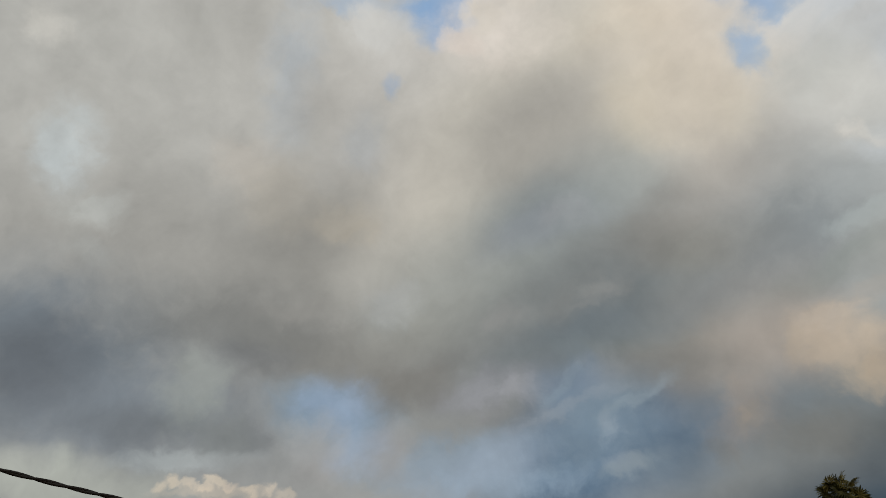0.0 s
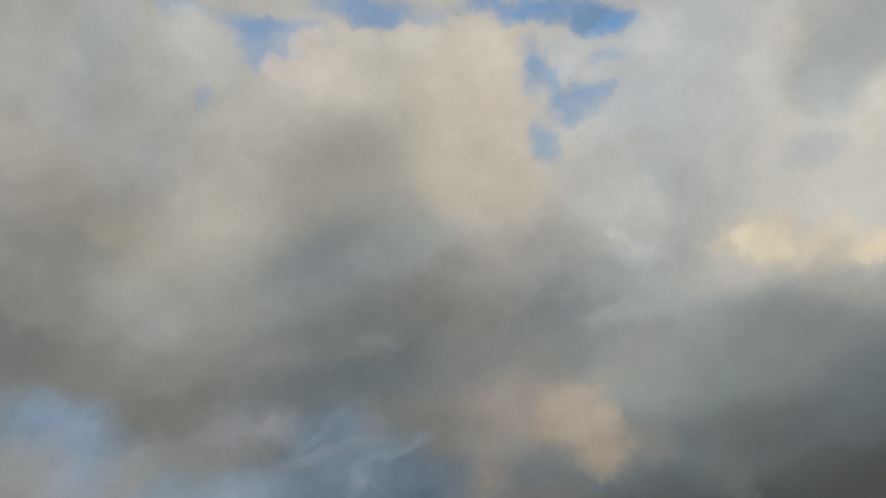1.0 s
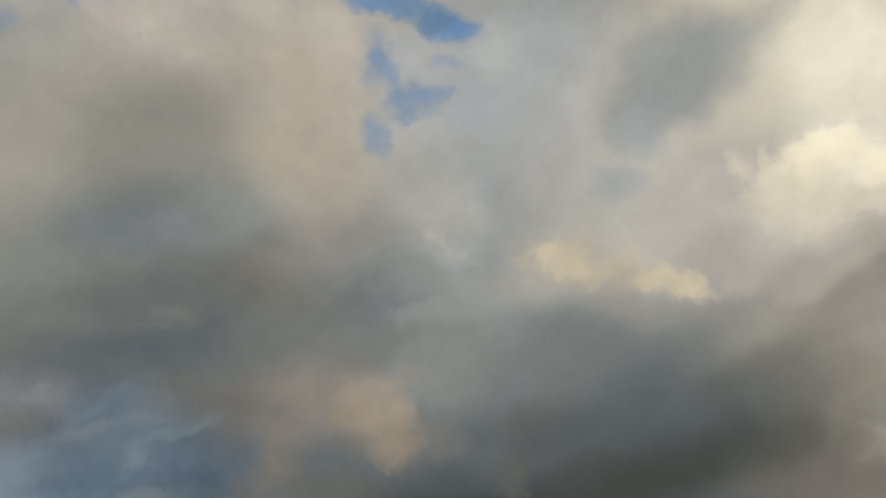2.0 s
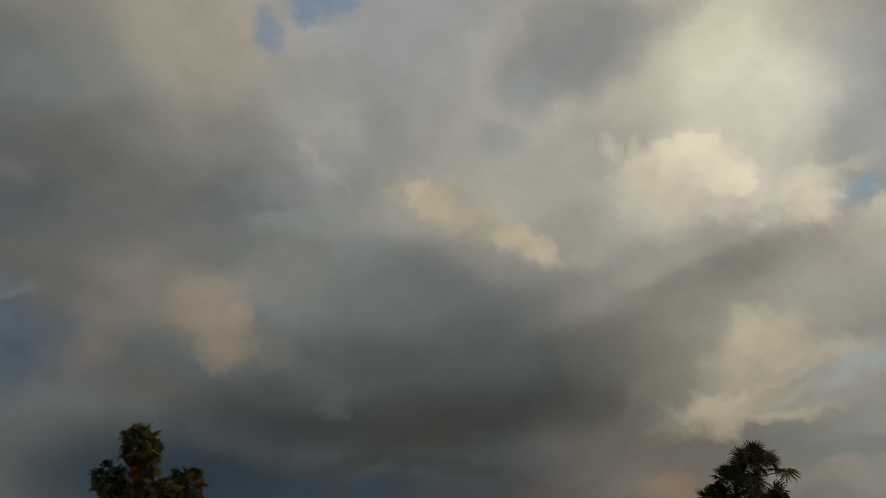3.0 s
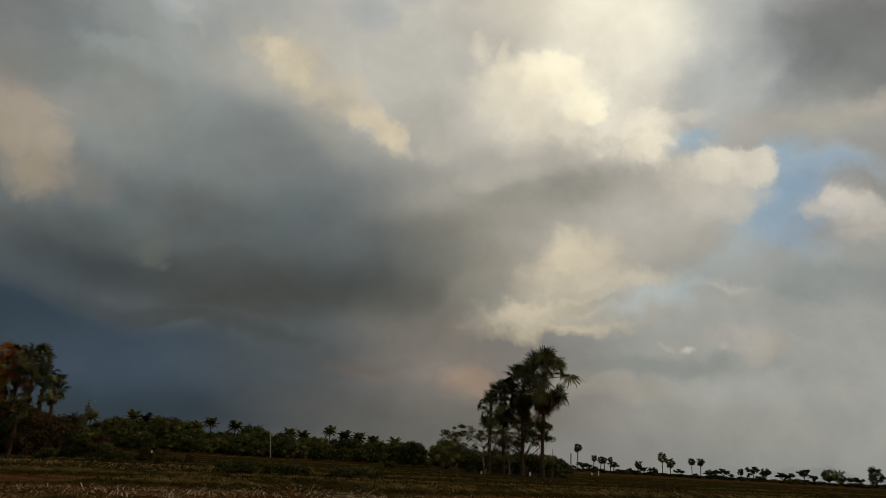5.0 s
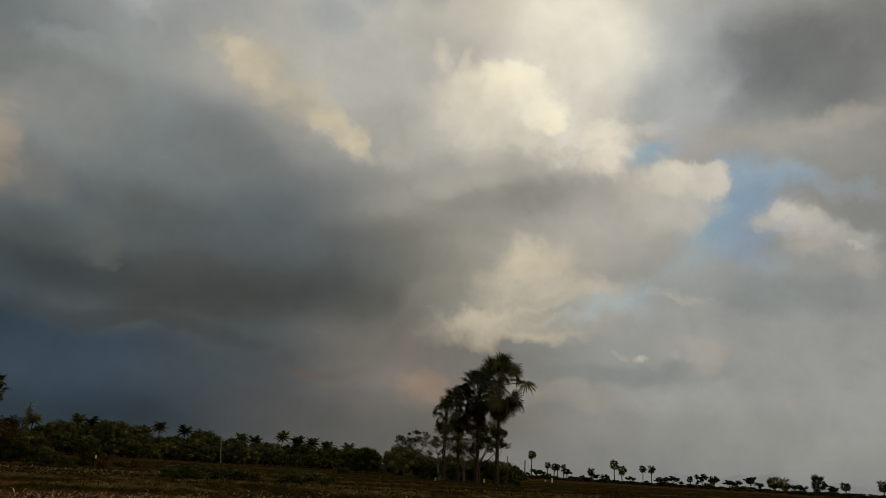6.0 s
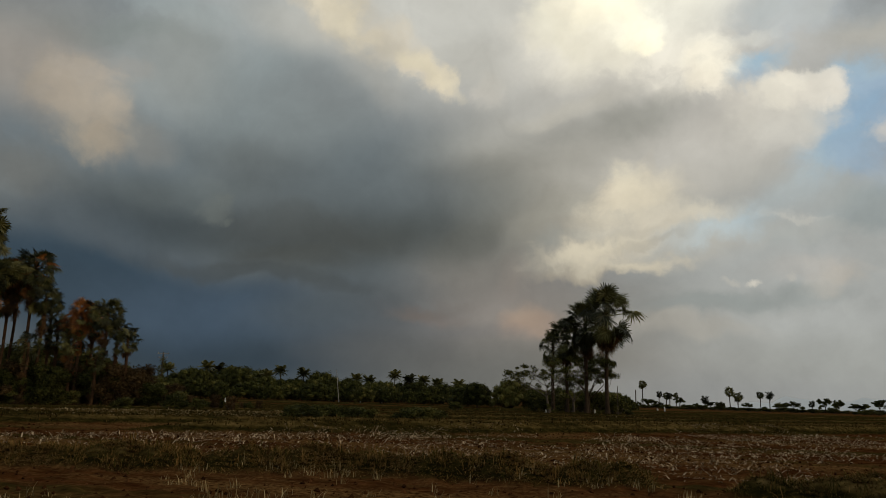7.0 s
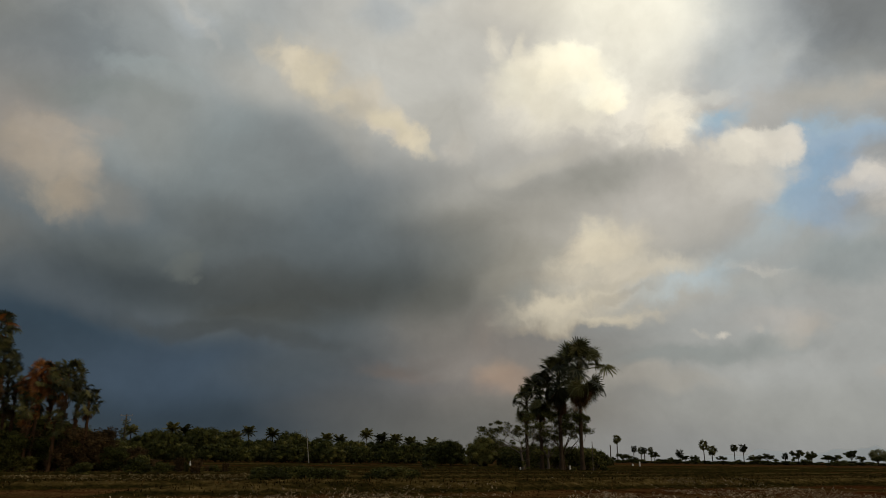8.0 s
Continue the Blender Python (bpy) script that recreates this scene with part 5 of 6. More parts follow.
def open_crown(seed, count):
    """Leaves of an old palm: a dome of young ones, a few long ones held out to the sides, and ageing ones that hang."""
    rng = random.Random(seed)
    for k in range(count):
        f = (k + 0.5) / count
        if f < 0.5:
            rise = 82 - 100 * f + rng.uniform(-8, 8)
        elif f < 0.66:
            rise = 26 - 190 * (f - 0.5) + rng.uniform(-6, 6)
        else:
            rise = -28 - 120 * (f - 0.66) + rng.uniform(-7, 7)
        yield f, rise, k * 137.5 + rng.uniform(-30, 30), rng.uniform(-70, 70), rng


def crown_poses(seed, count, low=-62.0, high=68.0):
    rng = random.Random(seed)
    for k in range(count):
        f = (k + 0.5) / count
        up, down = math.sin(radians(high)), math.sin(radians(low))
        rise = math.degrees(math.asin(up + (down - up) * f)) + rng.uniform(-9, 9)
        yield f, rise, k * 137.5 + rng.uniform(-26, 26), rng.uniform(-75, 75), rng


def frond_pose(top, rise, turn, twist, size, f):
    base = top + Vector((0, 0, -0.7 * f))
    size = size * (1.0 + 0.16 * math.cos(radians(rise)) ** 2)
    return Matrix.Translation(base) @ pose(0, 0, 0, 0, 0, turn) @ pose(0, 0, 0, 0, -rise, 0) @ pose(0, 0, 0, twist, 0, 0) @ Matrix.Scale(size, 4)


def fan_palm(az, distance, top_el, seed, count=34, dry=9, lean=0.0, bend=0.5, size=1.15, rust=0, thick=0.25, low=-48.0, bark=PALM_BARK, label="", skirt=1.5, leaves=LEAF_LONG, rise_by=2.25):
    """A tall fan palm with a ringed trunk, each leaf a part; its height from the elevation of its top."""
    at = polar(az, distance)
    ground = h(at.x, at.y)
    tall = max(0.5, EYE[2] + distance * math.tan(radians(top_el)) - ground - rise_by * size)
    palm = new("fan_palm")
    palm.location = (at.x, at.y, ground)
    s, top = palm_trunk(tall, lean, bend, seed, thick)
    part("trunk", s.mesh("trunk", bark, True), palm, label="ringed palm trunk")
    for f, rise, turn, twist, rng in (open_crown(seed, count) if leaves is LEAF_LONG else crown_poses(seed, count, low, 76.0)):
        kinds = LEAF_RUST if rng.random() < rust else leaves
        name = "rust_frond" if kinds is LEAF_RUST else "frond"
        part(name, rng.choice(kinds), palm, frond_pose(top, rise, turn, twist, size * rng.uniform(0.84, 1.08), f))
    for k in range(dry):
        rng = random.Random(seed * 77 + k)
        kinds = LEAF_RUST if rng.random() < rust else LEAF_DRY
        part("dry_frond", rng.choice(kinds), palm,
             frond_pose(top - Vector((0, 0, min(tall * 0.6, rng.uniform(0.5, skirt)))), rng.uniform(-86, -62), k * 137.5, rng.uniform(-60, 60), size * rng.uniform(0.7, 1.0), 0.3))
    return tagged(palm, label or "tall fan palm with dark green fronds and dry skirt", "palm tree", "fan palms in the fields")


BIG = "tall dark fan palm standing among field banks"
fan_palm(0.05, 108, 9.05, 15, 44, 18, 0.0, 0.2, 1.86, thick=0.27, low=-44.0, label=BIG, skirt=2.6)
fan_palm(-1.52, 110, 7.95, 12, 42, 20, 0.0, 0.5, 1.56, thick=0.27, low=-50.0, label=BIG, skirt=2.6)
fan_palm(-2.98, 113, 6.55, 13, 40, 18, 0.0, 0.2, 1.36, low=-50.0, label=BIG, skirt=2.2)
fan_palm(-4.05, 110, 5.65, 14, 30, 10, 0.0, 0.4, 1.1, low=-44.0, label=BIG)

GROVE = "tall fan palm in a dense roadside grove"
for args in ((-45.55, 75, 12.35, 21, 46, 14, 0.006, 0.4, 0.98, 0.0), (-47.3, 79, 9.8, 22, 30, 8, -0.01, 0.6, 0.82, 0.0),
             (-44.2, 74, 8.9, 23, 34, 18, 0.01, 0.5, 0.86, 0.06), (-42.2, 76, 9.5, 24, 40, 18, 0.004, 0.4, 0.9, 0.04),
             (-43.3, 78, 9.0, 25, 36, 18, 0.0, 0.3, 0.86, 0.14), (-41.4, 75, 7.2, 26, 30, 9, 0.008, 0.4, 0.66, 0.0),
             (-38.95, 74, 6.35, 27, 32, 16, -0.005, 0.4, 0.68, 0.9), (-37.35, 73, 6.5, 28, 36, 10, 0.006, 0.3, 0.72, 0.05),
             (-35.8, 72, 4.65, 29, 30, 8, 0.006, 0.3, 0.58, 0.0), (-40.3, 76, 4.6, 30, 24, 5, 0.0, 0.2, 0.6, 0.0),
             (-45.6, 77, 7.3, 31, 32, 12, 0.02, 0.5, 0.7, 0.0), (-46.6, 80, 6.9, 32, 26, 7, 0.0, 0.4, 0.66, 0.0), (-46.9, 80, 9.4, 33, 26, 7, 0.0, 0.4, 0.72, 0.0),
             (-39.6, 76, 5.3, 36, 24, 14, 0.0, 0.3, 0.58, 0.8), (-43.9, 79, 6.6, 37, 32, 12, 0.0, 0.3, 0.62, 0.1), (-38.1, 78, 5.4, 38, 28, 10, 0.0, 0.3, 0.6, 0.3), (-44.9, 78, 10.6, 39, 32, 12, 0.0, 0.4, 0.76, 0.0),
             (-45.2, 79, 8.7, 40, 32, 14, 0.0, 0.4, 0.72, 0.15), (-42.9, 80, 8.0, 41, 30, 14, 0.0, 0.3, 0.7, 0.1), (-46.3, 77, 8.5, 42, 32, 8, 0.0, 0.4, 0.74, 0.0),
             (-40.9, 78, 6.0, 43, 28, 12, 0.0, 0.4, 0.64, 0.0), (-38.2, 79, 6.2, 44, 30, 10, 0.0, 0.3, 0.62, 0.0), (-36.5, 76, 5.2, 45, 28, 10, 0.0, 0.3, 0.5, 0.0),
             (-39.3, 74, 4.3, 46, 26, 10, 0.0, 0.3, 0.56, 0.1), (-41.9, 73, 3.9, 47, 22, 6, 0.0, 0.3, 0.6, 0.0), (-44.6, 72, 4.2, 48, 22, 6, 0.0, 0.3, 0.62, 0.0),
             (-37.7, 72, 3.2, 49, 20, 6, 0.0, 0.3, 0.5, 0.0), (-46.9, 73, 3.6, 50, 22, 6, 0.0, 0.3, 0.6, 0.0)):
    az, distance, el, seed, count, dry, lean, bend, size, rust = args
    fan_palm(az - 0.5 - 0.4 * min(1.0, max(0.0, (-41 - az) / 3)), distance, el * 1.02 + 0.07, seed, int(count * 1.35), dry, lean, bend, size, rust, 0.13, -52.0, RED_LIT_BARK,
             "fan palm with rust-orange dying fronds in a grove" if rust > 0.5 else GROVE, 2.9, LEAF_SHORT, 2.2)


def far_palm_meshes(seed, count, size, skirt):
    """A whole crown in one mesh, for palms far off."""
    s = Shape()
    leaves = [fan_leaf(50 + k, 0.12, 10, 1.0, 0.9, 130, (0, 35)[k]) for k in range(2)]
    for f, rise, turn, twist, rng in crown_poses(seed, count, -78.0 if skirt else -58.0):
        m = frond_pose(Vector((0, 0, 0)), rise, turn, twist, size * rng.uniform(0.85, 1.1), f)
        leaf = rng.choice(leaves)
        s.add([m @ v for v in leaf.verts], leaf.faces)
    return s.mesh("crown", PALM_GREEN)


FAR_CROWNS = [far_palm_meshes(60 + k, 26, 1.4, k % 2) for k in range(4)]


def distant_palm(az, distance, top_el, seed, lean=0.0, size=1.0):
    at = polar(az, distance)
    tall = EYE[2] + distance * math.tan(radians(top_el)) - 2.2 * size
    palm = new("fan_palm")
    palm.location = at
    s, top = palm_trunk(tall, lean, 0.4, seed, 0.3)
    part("trunk", s.mesh("trunk", PALM_BARK, True), palm)
    part("crown", FAR_CROWNS[seed % 4], palm, Matrix.Translation(top) @ pose(0, 0, 0, 0, 0, seed * 47) @ Matrix.Scale(size, 4))
    return tagged(palm, "slender fan palm far out on the plain", "palm tree", "palms on the horizon")


for k, (az, el, size, lean) in enumerate(((2.66, 1.88, 1.15, 0.0), (3.84, 1.08, 1.0, 0.0), (4.35, 0.98, 1.0, 0.01), (4.6, 1.0, 0.9, 0.0), (5.05, 1.0, 0.95, -0.01),
                                          (7.1, 0.84, 1.25, 0.0), (8.78, 1.48, 1.3, -0.01), (9.32, 1.16, 1.25, 0.0), (10.82, 1.22, 1.15, 0.0), (11.42, 1.25, 1.15, 0.01),
                                          (14.1, 0.62, 0.8, 0.0), (15.6, 0.66, 1.2, 0.0), (19.6, 0.95, 1.7, 0.0), (20.2, 0.9, 1.6, 0.0), (22.4, 1.15, 1.7, 0.0), (12.0, 0.5, 0.8, 0.0),
                                          (24.0, 0.8, 1.2, 0.0), (26.2, 1.0, 1.3, 0.0))):
    distant_palm(az, 470 + 23 * (k * 5 % 7), el, 70 + k, lean, size)


# ---------------------------------------------------------------- broadleaf trees, shrubs
def leaf_cloud(s, rng, centre, size, count, leaf):
    """Loose leaves filling an uneven lobe."""
    for _ in range(count):
        d = Vector((rng.gauss(0, 1), rng.gauss(0, 1), rng.gauss(0, 1))).normalized()
        r = rng.uniform(0.35, 1.0) ** 0.6 * (1 + 0.35 * noise.noise(d * 1.7 + Vector(centre)))
        p = Vector(centre) + Vector((d.x * size[0], d.y * size[1], d.z * size[2])) * r
        a = Vector((rng.gauss(0, 1), rng.gauss(0, 1), rng.gauss(0, 0.6))).normalized()
        b = a.orthogonal().normalized()
        b.rotate(Matrix.Rotation(rng.uniform(0, 6.28), 3, a))
        w = leaf * rng.uniform(0.6, 1.3)
        n = a.cross(b) * w * 0.18
        s.add([p - a * w, p + b * w * 0.42 + n, p + a * w, p - b * w * 0.42 + n], [(0, 1, 2), (0, 2, 3)])


def lump(s, rng, centre, size):
    """The closed inside of a lobe of foliage: a small uneven ball that the loose leaves cover."""
    verts, faces = [], []
    for i in range(1, 5):
        for k in range(7):
            d = Vector((math.sin(i * 0.628) * math.cos(k * 0.898), math.sin(i * 0.628) * math.sin(k * 0.898), math.cos(i * 0.628)))
            r = rng.uniform(0.78, 1.1)
            verts.append(Vector(centre) + Vector((d.x * size[0], d.y * size[1], d.z * size[2])) * r)
    for i in range(3):
        for k in range(7):
            n = (k + 1) % 7
            faces.append((i * 7 + k, i * 7 + 7 + k, i * 7 + 7 + n, i * 7 + n))
    faces += [tuple(range(7)), tuple(range(27, 20, -1))]
    s.add(verts, faces)


def grow(s, rng, tips, start, way, length, radius, depth):
    """Limbs, each forking into finer ones."""
    points, radii = [Vector(start)], [radius]
    p, d = Vector(start), Vector(way).normalized()
    for k in range(4):
        d = (d + Vector((rng.gauss(0, 0.14), rng.gauss(0, 0.14), rng.gauss(0.04, 0.08)))).normalized()
        p = p + d * length / 4
        points.append(p.copy())
        radii.append(radius * (1 - 0.13 * (k + 1)))
    s.tube(points, radii, 7 if depth > 2 else 5, False)
    if depth == 0:
        tips.append(p.copy())
        return
    for k in range(rng.choice((2, 3, 3))):
        turn = Vector((rng.gauss(0, 1), rng.gauss(0, 1), rng.gauss(0.15, 0.45))).normalized()
        grow(s, rng, tips, points[rng.choice((2, 3, 4, 4))], d * 0.55 + turn * 0.75, length * rng.uniform(0.6, 0.82), radius * 0.55, depth - 1)


def dense_tree(seed, tall, wide, leaf_mat=TREE_LEAF, leaves=9800, leaf=0.15):
    rng = random.Random(seed)
    tree = new("broadleaf_tree")
    wood, tips = Shape(), []
    wood.tube([(0, 0, -0.3), (0.05, 0, tall * 0.15), (0.1, 0.05, tall * 0.34)], [0.3, 0.22, 0.18], 8, False)
    for k in range(4):
        a = k * 1.57 + rng.uniform(-0.4, 0.4)
        grow(wood, rng, tips, (0.1, 0.05, tall * 0.32), (math.cos(a), math.sin(a), 0.9), tall * 0.3, 0.12, 1)
    part("trunk", wood.mesh("trunk", PALM_BARK, True), tree)
    crown = Shape()
    lobes = 70
    lump(crown, rng, (0, 0, tall * 0.40), (wide * 0.32, wide * 0.32, tall * 0.36))
    for k in range(lobes):
        f = (k + 0.5) / lobes
        turn, fall = k * 2.4 + rng.uniform(-0.3, 0.3), math.acos(1 - 1.2 * f)
        out = wide * 0.37 * math.sin(min(1.57, fall)) ** 0.8 * rng.uniform(0.82, 1.12)
        z = tall * (0.26 + 0.56 * math.cos(fall) * rng.uniform(0.85, 1.1))
        size = wide * rng.uniform(0.06, 0.14)
        span = (size, size, min(size, tall * 0.15))
        lump(crown, rng, (out * math.cos(turn), out * math.sin(turn), z), [v * 0.6 for v in span])
        leaf_cloud(crown, rng, (out * math.cos(turn), out * math.sin(turn), z), span, leaves // lobes, leaf)
    part("crown", crown.mesh("crown", leaf_mat), tree)
    return tagged(tree, "dense dark green broadleaf tree in a distant tree line", "tree", "trees of the tree line")


MODELS = [dense_tree(90 + k, 8.0, 10.0 + k, (TREE_LEAF, TREE_LEAF, OLIVE_LEAF, TREE_LEAF, TREE_LEAF)[k]) for k in range(5)]


def line_tree(k, az, distance, top_el, wide=1.0):
    at = polar(az, distance)
    tall = EYE[2] + distance * math.tan(radians(top_el)) - h(at.x, at.y)
    scale = tall / 8.0
    m = Matrix.Translation((at.x, at.y, h(at.x, at.y))) @ pose(0, 0, 0, 0, 0, k * 71)
    tree = copy_thing(MODELS[k % 5], m)
    tree.scale = (scale * wide, scale * wide, scale)
    return tree


SKYLINE = ((-38.0, 1.3), (-36.6, 1.25), (-35.2, 1.3), (-33.6, 1.2), (-32.0, 1.75), (-30.9, 2.0), (-29.7, 1.8), (-28.3, 2.1), (-27.4, 2.05), (-26.2, 1.45), (-25.0, 1.3),
           (-23.8, 1.45), (-22.6, 1.4), (-21.7, 1.85), (-20.6, 1.4), (-19.4, 1.4), (-18.2, 1.3), (-17.0, 1.4), (-15.8, 1.35), (-14.6, 1.4), (-13.4, 1.25), (-12.2, 1.2),
           (-11.2, 1.35), (-10.0, 1.3), (-4.6, 1.0), (-3.0, 1.2), (-1.6, 1.1), (0.6, 1.0), (1.2, 0.7))
vary = random.Random(17)
for k, (az, el) in enumerate(SKYLINE):
    line_tree(k, az, 205 + 9 * (k * 3 % 5), el * vary.uniform(0.95, 1.1), vary.uniform(0.75, 1.0))
    line_tree(k + 2, az + vary.uniform(0.2, 0.9), 194 + 5 * (k % 3), el * vary.uniform(0.35, 0.8), vary.uniform(0.8, 1.1))
    if k % 2:
        line_tree(k + 3, az - 0.4, 228 + 5 * (k % 3), el * vary.uniform(0.95, 1.15), vary.uniform(0.8, 1.0))
for k, (az, d, el, wide) in enumerate(((-9.9, 158, 1.62, 1.0), (-7.25, 150, 1.9, 0.95), (-10.6, 170, 1.35, 1.0), (-5.4, 150, 1.25, 0.9), (-3.4, 146, 1.3, 0.9), (-1.6, 146, 1.25, 0.9), (0.0, 146, 1.0, 0.8))):
    line_tree(k * 2, az, d, el, wide)
for ob in MODELS:
    at = polar(-40.0 - MODELS.index(ob) * 1.7, 215)
    ob.location = (at.x, at.y, h(at.x, at.y))


def shrub(seed, tall, wide, mat, leaves=1500, leaf=0.075, lobes=12):
    rng = random.Random(seed)
    bush = new("shrub")
    wood, tips = Shape(), []
    for k in range(5):
        a = k * 1.256 + rng.uniform(-0.3, 0.3)
        grow(wood, rng, tips, (0.1 * math.cos(a), 0.1 * math.sin(a), -0.1), (math.cos(a) * 0.6, math.sin(a) * 0.6, 1), tall * 0.42, 0.03 + tall * 0.008, 1)
    part("stem", wood.mesh("stem", OLD_WOOD), bush)
    crown = Shape()
    for k in range(lobes):
        a = k * 2.4
        r = wide * 0.5 * rng.uniform(0.1, 0.75)
        size = wide * rng.uniform(0.16, 0.28) * (12 / lobes) ** 0.4
        spot = (r * math.cos(a), r * math.sin(a), tall * rng.uniform(0.15, 0.85))
        lump(crown, rng, spot, (size * 0.5, size * 0.5, tall * 0.11 * (12 / lobes) ** 0.3))
        leaf_cloud(crown, rng, spot, (size, size, tall * 0.22 * (12 / lobes) ** 0.3), leaves // lobes, leaf)
    part("foliage", crown.mesh("foliage", mat), bush)
    return bush


SHRUBS = [tagged(shrub(110 + k, 1.0, 1.4, mat), label, "shrub", "shrubs") for k, (mat, label) in enumerate((
    (TREE_LEAF, "dark green shrub growing on a field bank"), (OLIVE_LEAF, "olive green leafy shrub beside the fields"), (BROWN_LEAF, "dry brown shrub at the edge of a grove"),
    (OLIVE_LEAF, "low olive green bush on a field bank")))]
THICKET = [tagged(shrub(120 + k, 4.0, 5.0, mat, 9000, 0.12, 46), label, "shrub", "undergrowth of the grove") for k, (mat, label) in enumerate((
    (TREE_LEAF, "tall dark green undergrowth below the palms"), (OLIVE_LEAF, "tall olive undergrowth below the palms"), (BROWN_LEAF, "tall dry brown undergrowth below the palms")))]


def plant(model, k, az, distance, scale, wide=1.0):
    at = polar(az, distance)
    ob = copy_thing(model, Matrix.Translation((at.x, at.y, h(at.x, at.y))) @ pose(0, 0, 0, 0, 0, k * 83))
    ob.scale = (scale * wide, scale * wide, scale)
    return ob


rng = random.Random(5)
for k in range(30):
    az = -49.5 + 16.5 * (k + rng.random()) / 30
    plant(THICKET[(1, 2, 1, 0, 1, 2)[k % 6]], k, az, (71.5 if k % 2 else 80) + 6 * rng.random(), rng.uniform(0.7, 1.15 if k % 2 else 1.4) * (0.55 if az > -35.2 else 1.0))
for k, (az, d, el, wide) in enumerate(((-47.6, 86, 3.6, 0.9), (-44.8, 84, 3.3, 0.9), (-42.6, 82, 3.4, 0.8), (-40.6, 84, 3.2, 0.9), (-38.6, 80, 2.9, 0.8), (-36.7, 82, 2.4, 0.8), (-49.6, 84, 3.3, 0.9), (-34.6, 84, 1.3, 1.2))):
    line_tree(k, az, d, el, wide)
for k in range(34):
    az = -50 + 24 * (k + rng.random()) / 34
    plant(SHRUBS[(2, 2, 0, 2, 1)[k % 5]], k, az, 67 + 9 * rng.random(), rng.uniform(0.5, 1.9), rng.uniform(0.6, 1.1))
for k in range(30):
    plant(SHRUBS[(0, 3, 0, 1)[k % 4]], k, -24.2 + (7.2 if k < 24 else 10.8) * (k + rng.random()) / 30, 46 + 7 * rng.random(), rng.uniform(0.7, 1.1), 1.2)
for k, (az, d, sc) in enumerate(((-32.6, 62, 1.5), (-36.2, 55, 1.1), (-13.8, 60, 0.8), (-12.6, 57, 0.7), (-31.0, 66, 1.1), (-29.8, 70, 1.0), (-11.6, 100, 1.4), (-7.6, 150, 2.2), (-8.8, 160, 2.2),
                                 (-0.6, 104, 0.6), (1.6, 105, 0.9), (0.7, 122, 2.6), (0.1, 124, 3.0), (-2.8, 121, 3.2), (-3.6, 124, 3.0), (-0.9, 120, 3.2), (-4.6, 112, 2.0), (-5.0, 124, 3.0), (-1.9, 126, 3.4))):
    plant(SHRUBS[k % 2], k, az, d, sc)
for k in range(3):
    for group, far in ((SHRUBS, 78), (THICKET, 84)):
        if k < len(group):
            at = polar(-44 + 2 * k, far)
            group[k].location = (at.x, at.y, h(at.x, at.y))
at = polar(-20, 48)
SHRUBS[3].location = (at.x, at.y, h(at.x, at.y))


def airy_tree(name, az, distance, tall, seed, spread, bark, leaf_mat, leaves, label, lean=(0.0, 0.0), low=0.28, depth=3, leaf=0.11, reach=0.33, clump=1.0):
    """A spreading tree with visible limbs and sparse leaves."""
    rng = random.Random(seed)
    at = polar(az, distance)
    tree = new(name)
    tree.location = (at.x, at.y, h(at.x, at.y))
    wood, tips = Shape(), []
    ux, uy = lean[0] * tall, lean[1] * tall
    wood.tube([(0, 0, -0.3), (ux * 0.1 + 0.06, 0, tall * low * 0.4), (ux * 0.3, uy * 0.3 + 0.05, tall * low * 0.8), (ux * 0.5, uy * 0.5, tall * (low + 0.1))], [0.27, 0.19, 0.16, 0.13], 9, False)
    for k in range(5):
        a = k * 1.256 + rng.uniform(-0.4, 0.4)
        grow(wood, rng, tips, (ux * 0.4, uy * 0.4, tall * rng.uniform(low, low + 0.1)), (math.cos(a) * spread + lean[0] * 2, math.sin(a) * spread, 0.75), tall * reach, 0.09, depth)
    part("trunk", wood.mesh("trunk", bark, True), tree)
    crown = Shape()
    for tip in tips:
        size = rng.uniform(0.28, 0.62) * clump
        leaf_cloud(crown, rng, tip, (size, size, size * 0.6), leaves // len(tips), leaf)
    part("crown", crown.mesh("crown", leaf_mat), tree)
    return tagged(tree, label, "tree")


airy_tree("spreading_tree", -4.35, 106, 9.4, 201, 1.9, PALE_BARK, OLIVE_LEAF, 9500, "sparse spreading tree with pale trunk beside palms", (-0.09, 0.0), 0.24, clump=1.1)
airy_tree("spreading_tree", -1.35, 112, 10.4, 209, 0.75, PALM_BARK, TREE_LEAF, 20000, "leafy dark tree growing between fan palms", (0.0, 0.0), 0.2, clump=1.5)
airy_tree("spreading_tree", -2.5, 114, 6.6, 204, 0.6, PALE_BARK, TREE_LEAF, 4200, "leafy dark tree growing between fan palms", (0.0, 0.0), 0.25)


FAR_TREES = [airy_tree("field_tree", 3.4 + 9 * k, 450 + 20 * k, 6.0, 240 + k, 0.95, PALM_BARK, TREE_LEAF, 4600, "small dark tree far out on the plain", depth=2, leaf=0.19, reach=0.27, clump=1.35) for k in range(3)]
for k, (az, el, wide) in enumerate(((9.96, 0.43, 1.0), (11.9, 0.42, 0.8), (14.92, 0.95, 0.55), (15.72, 0.86, 0.5), (18.14, 0.88, 0.6), (18.76, 0.5, 0.8), (19.67, 0.5, 1.4), (5.27, 0.78, 0.65), (6.41, 0.3, 0.8), (20.7, 0.5, 0.9), (23.2, 0.6, 0.9))):
    plant(FAR_TREES[k % 3], k, az, 440 + 12 * (k % 4), (1.6 + 450 * math.tan(radians(el))) / 5.6, 0.45 + 0.65 * wide)
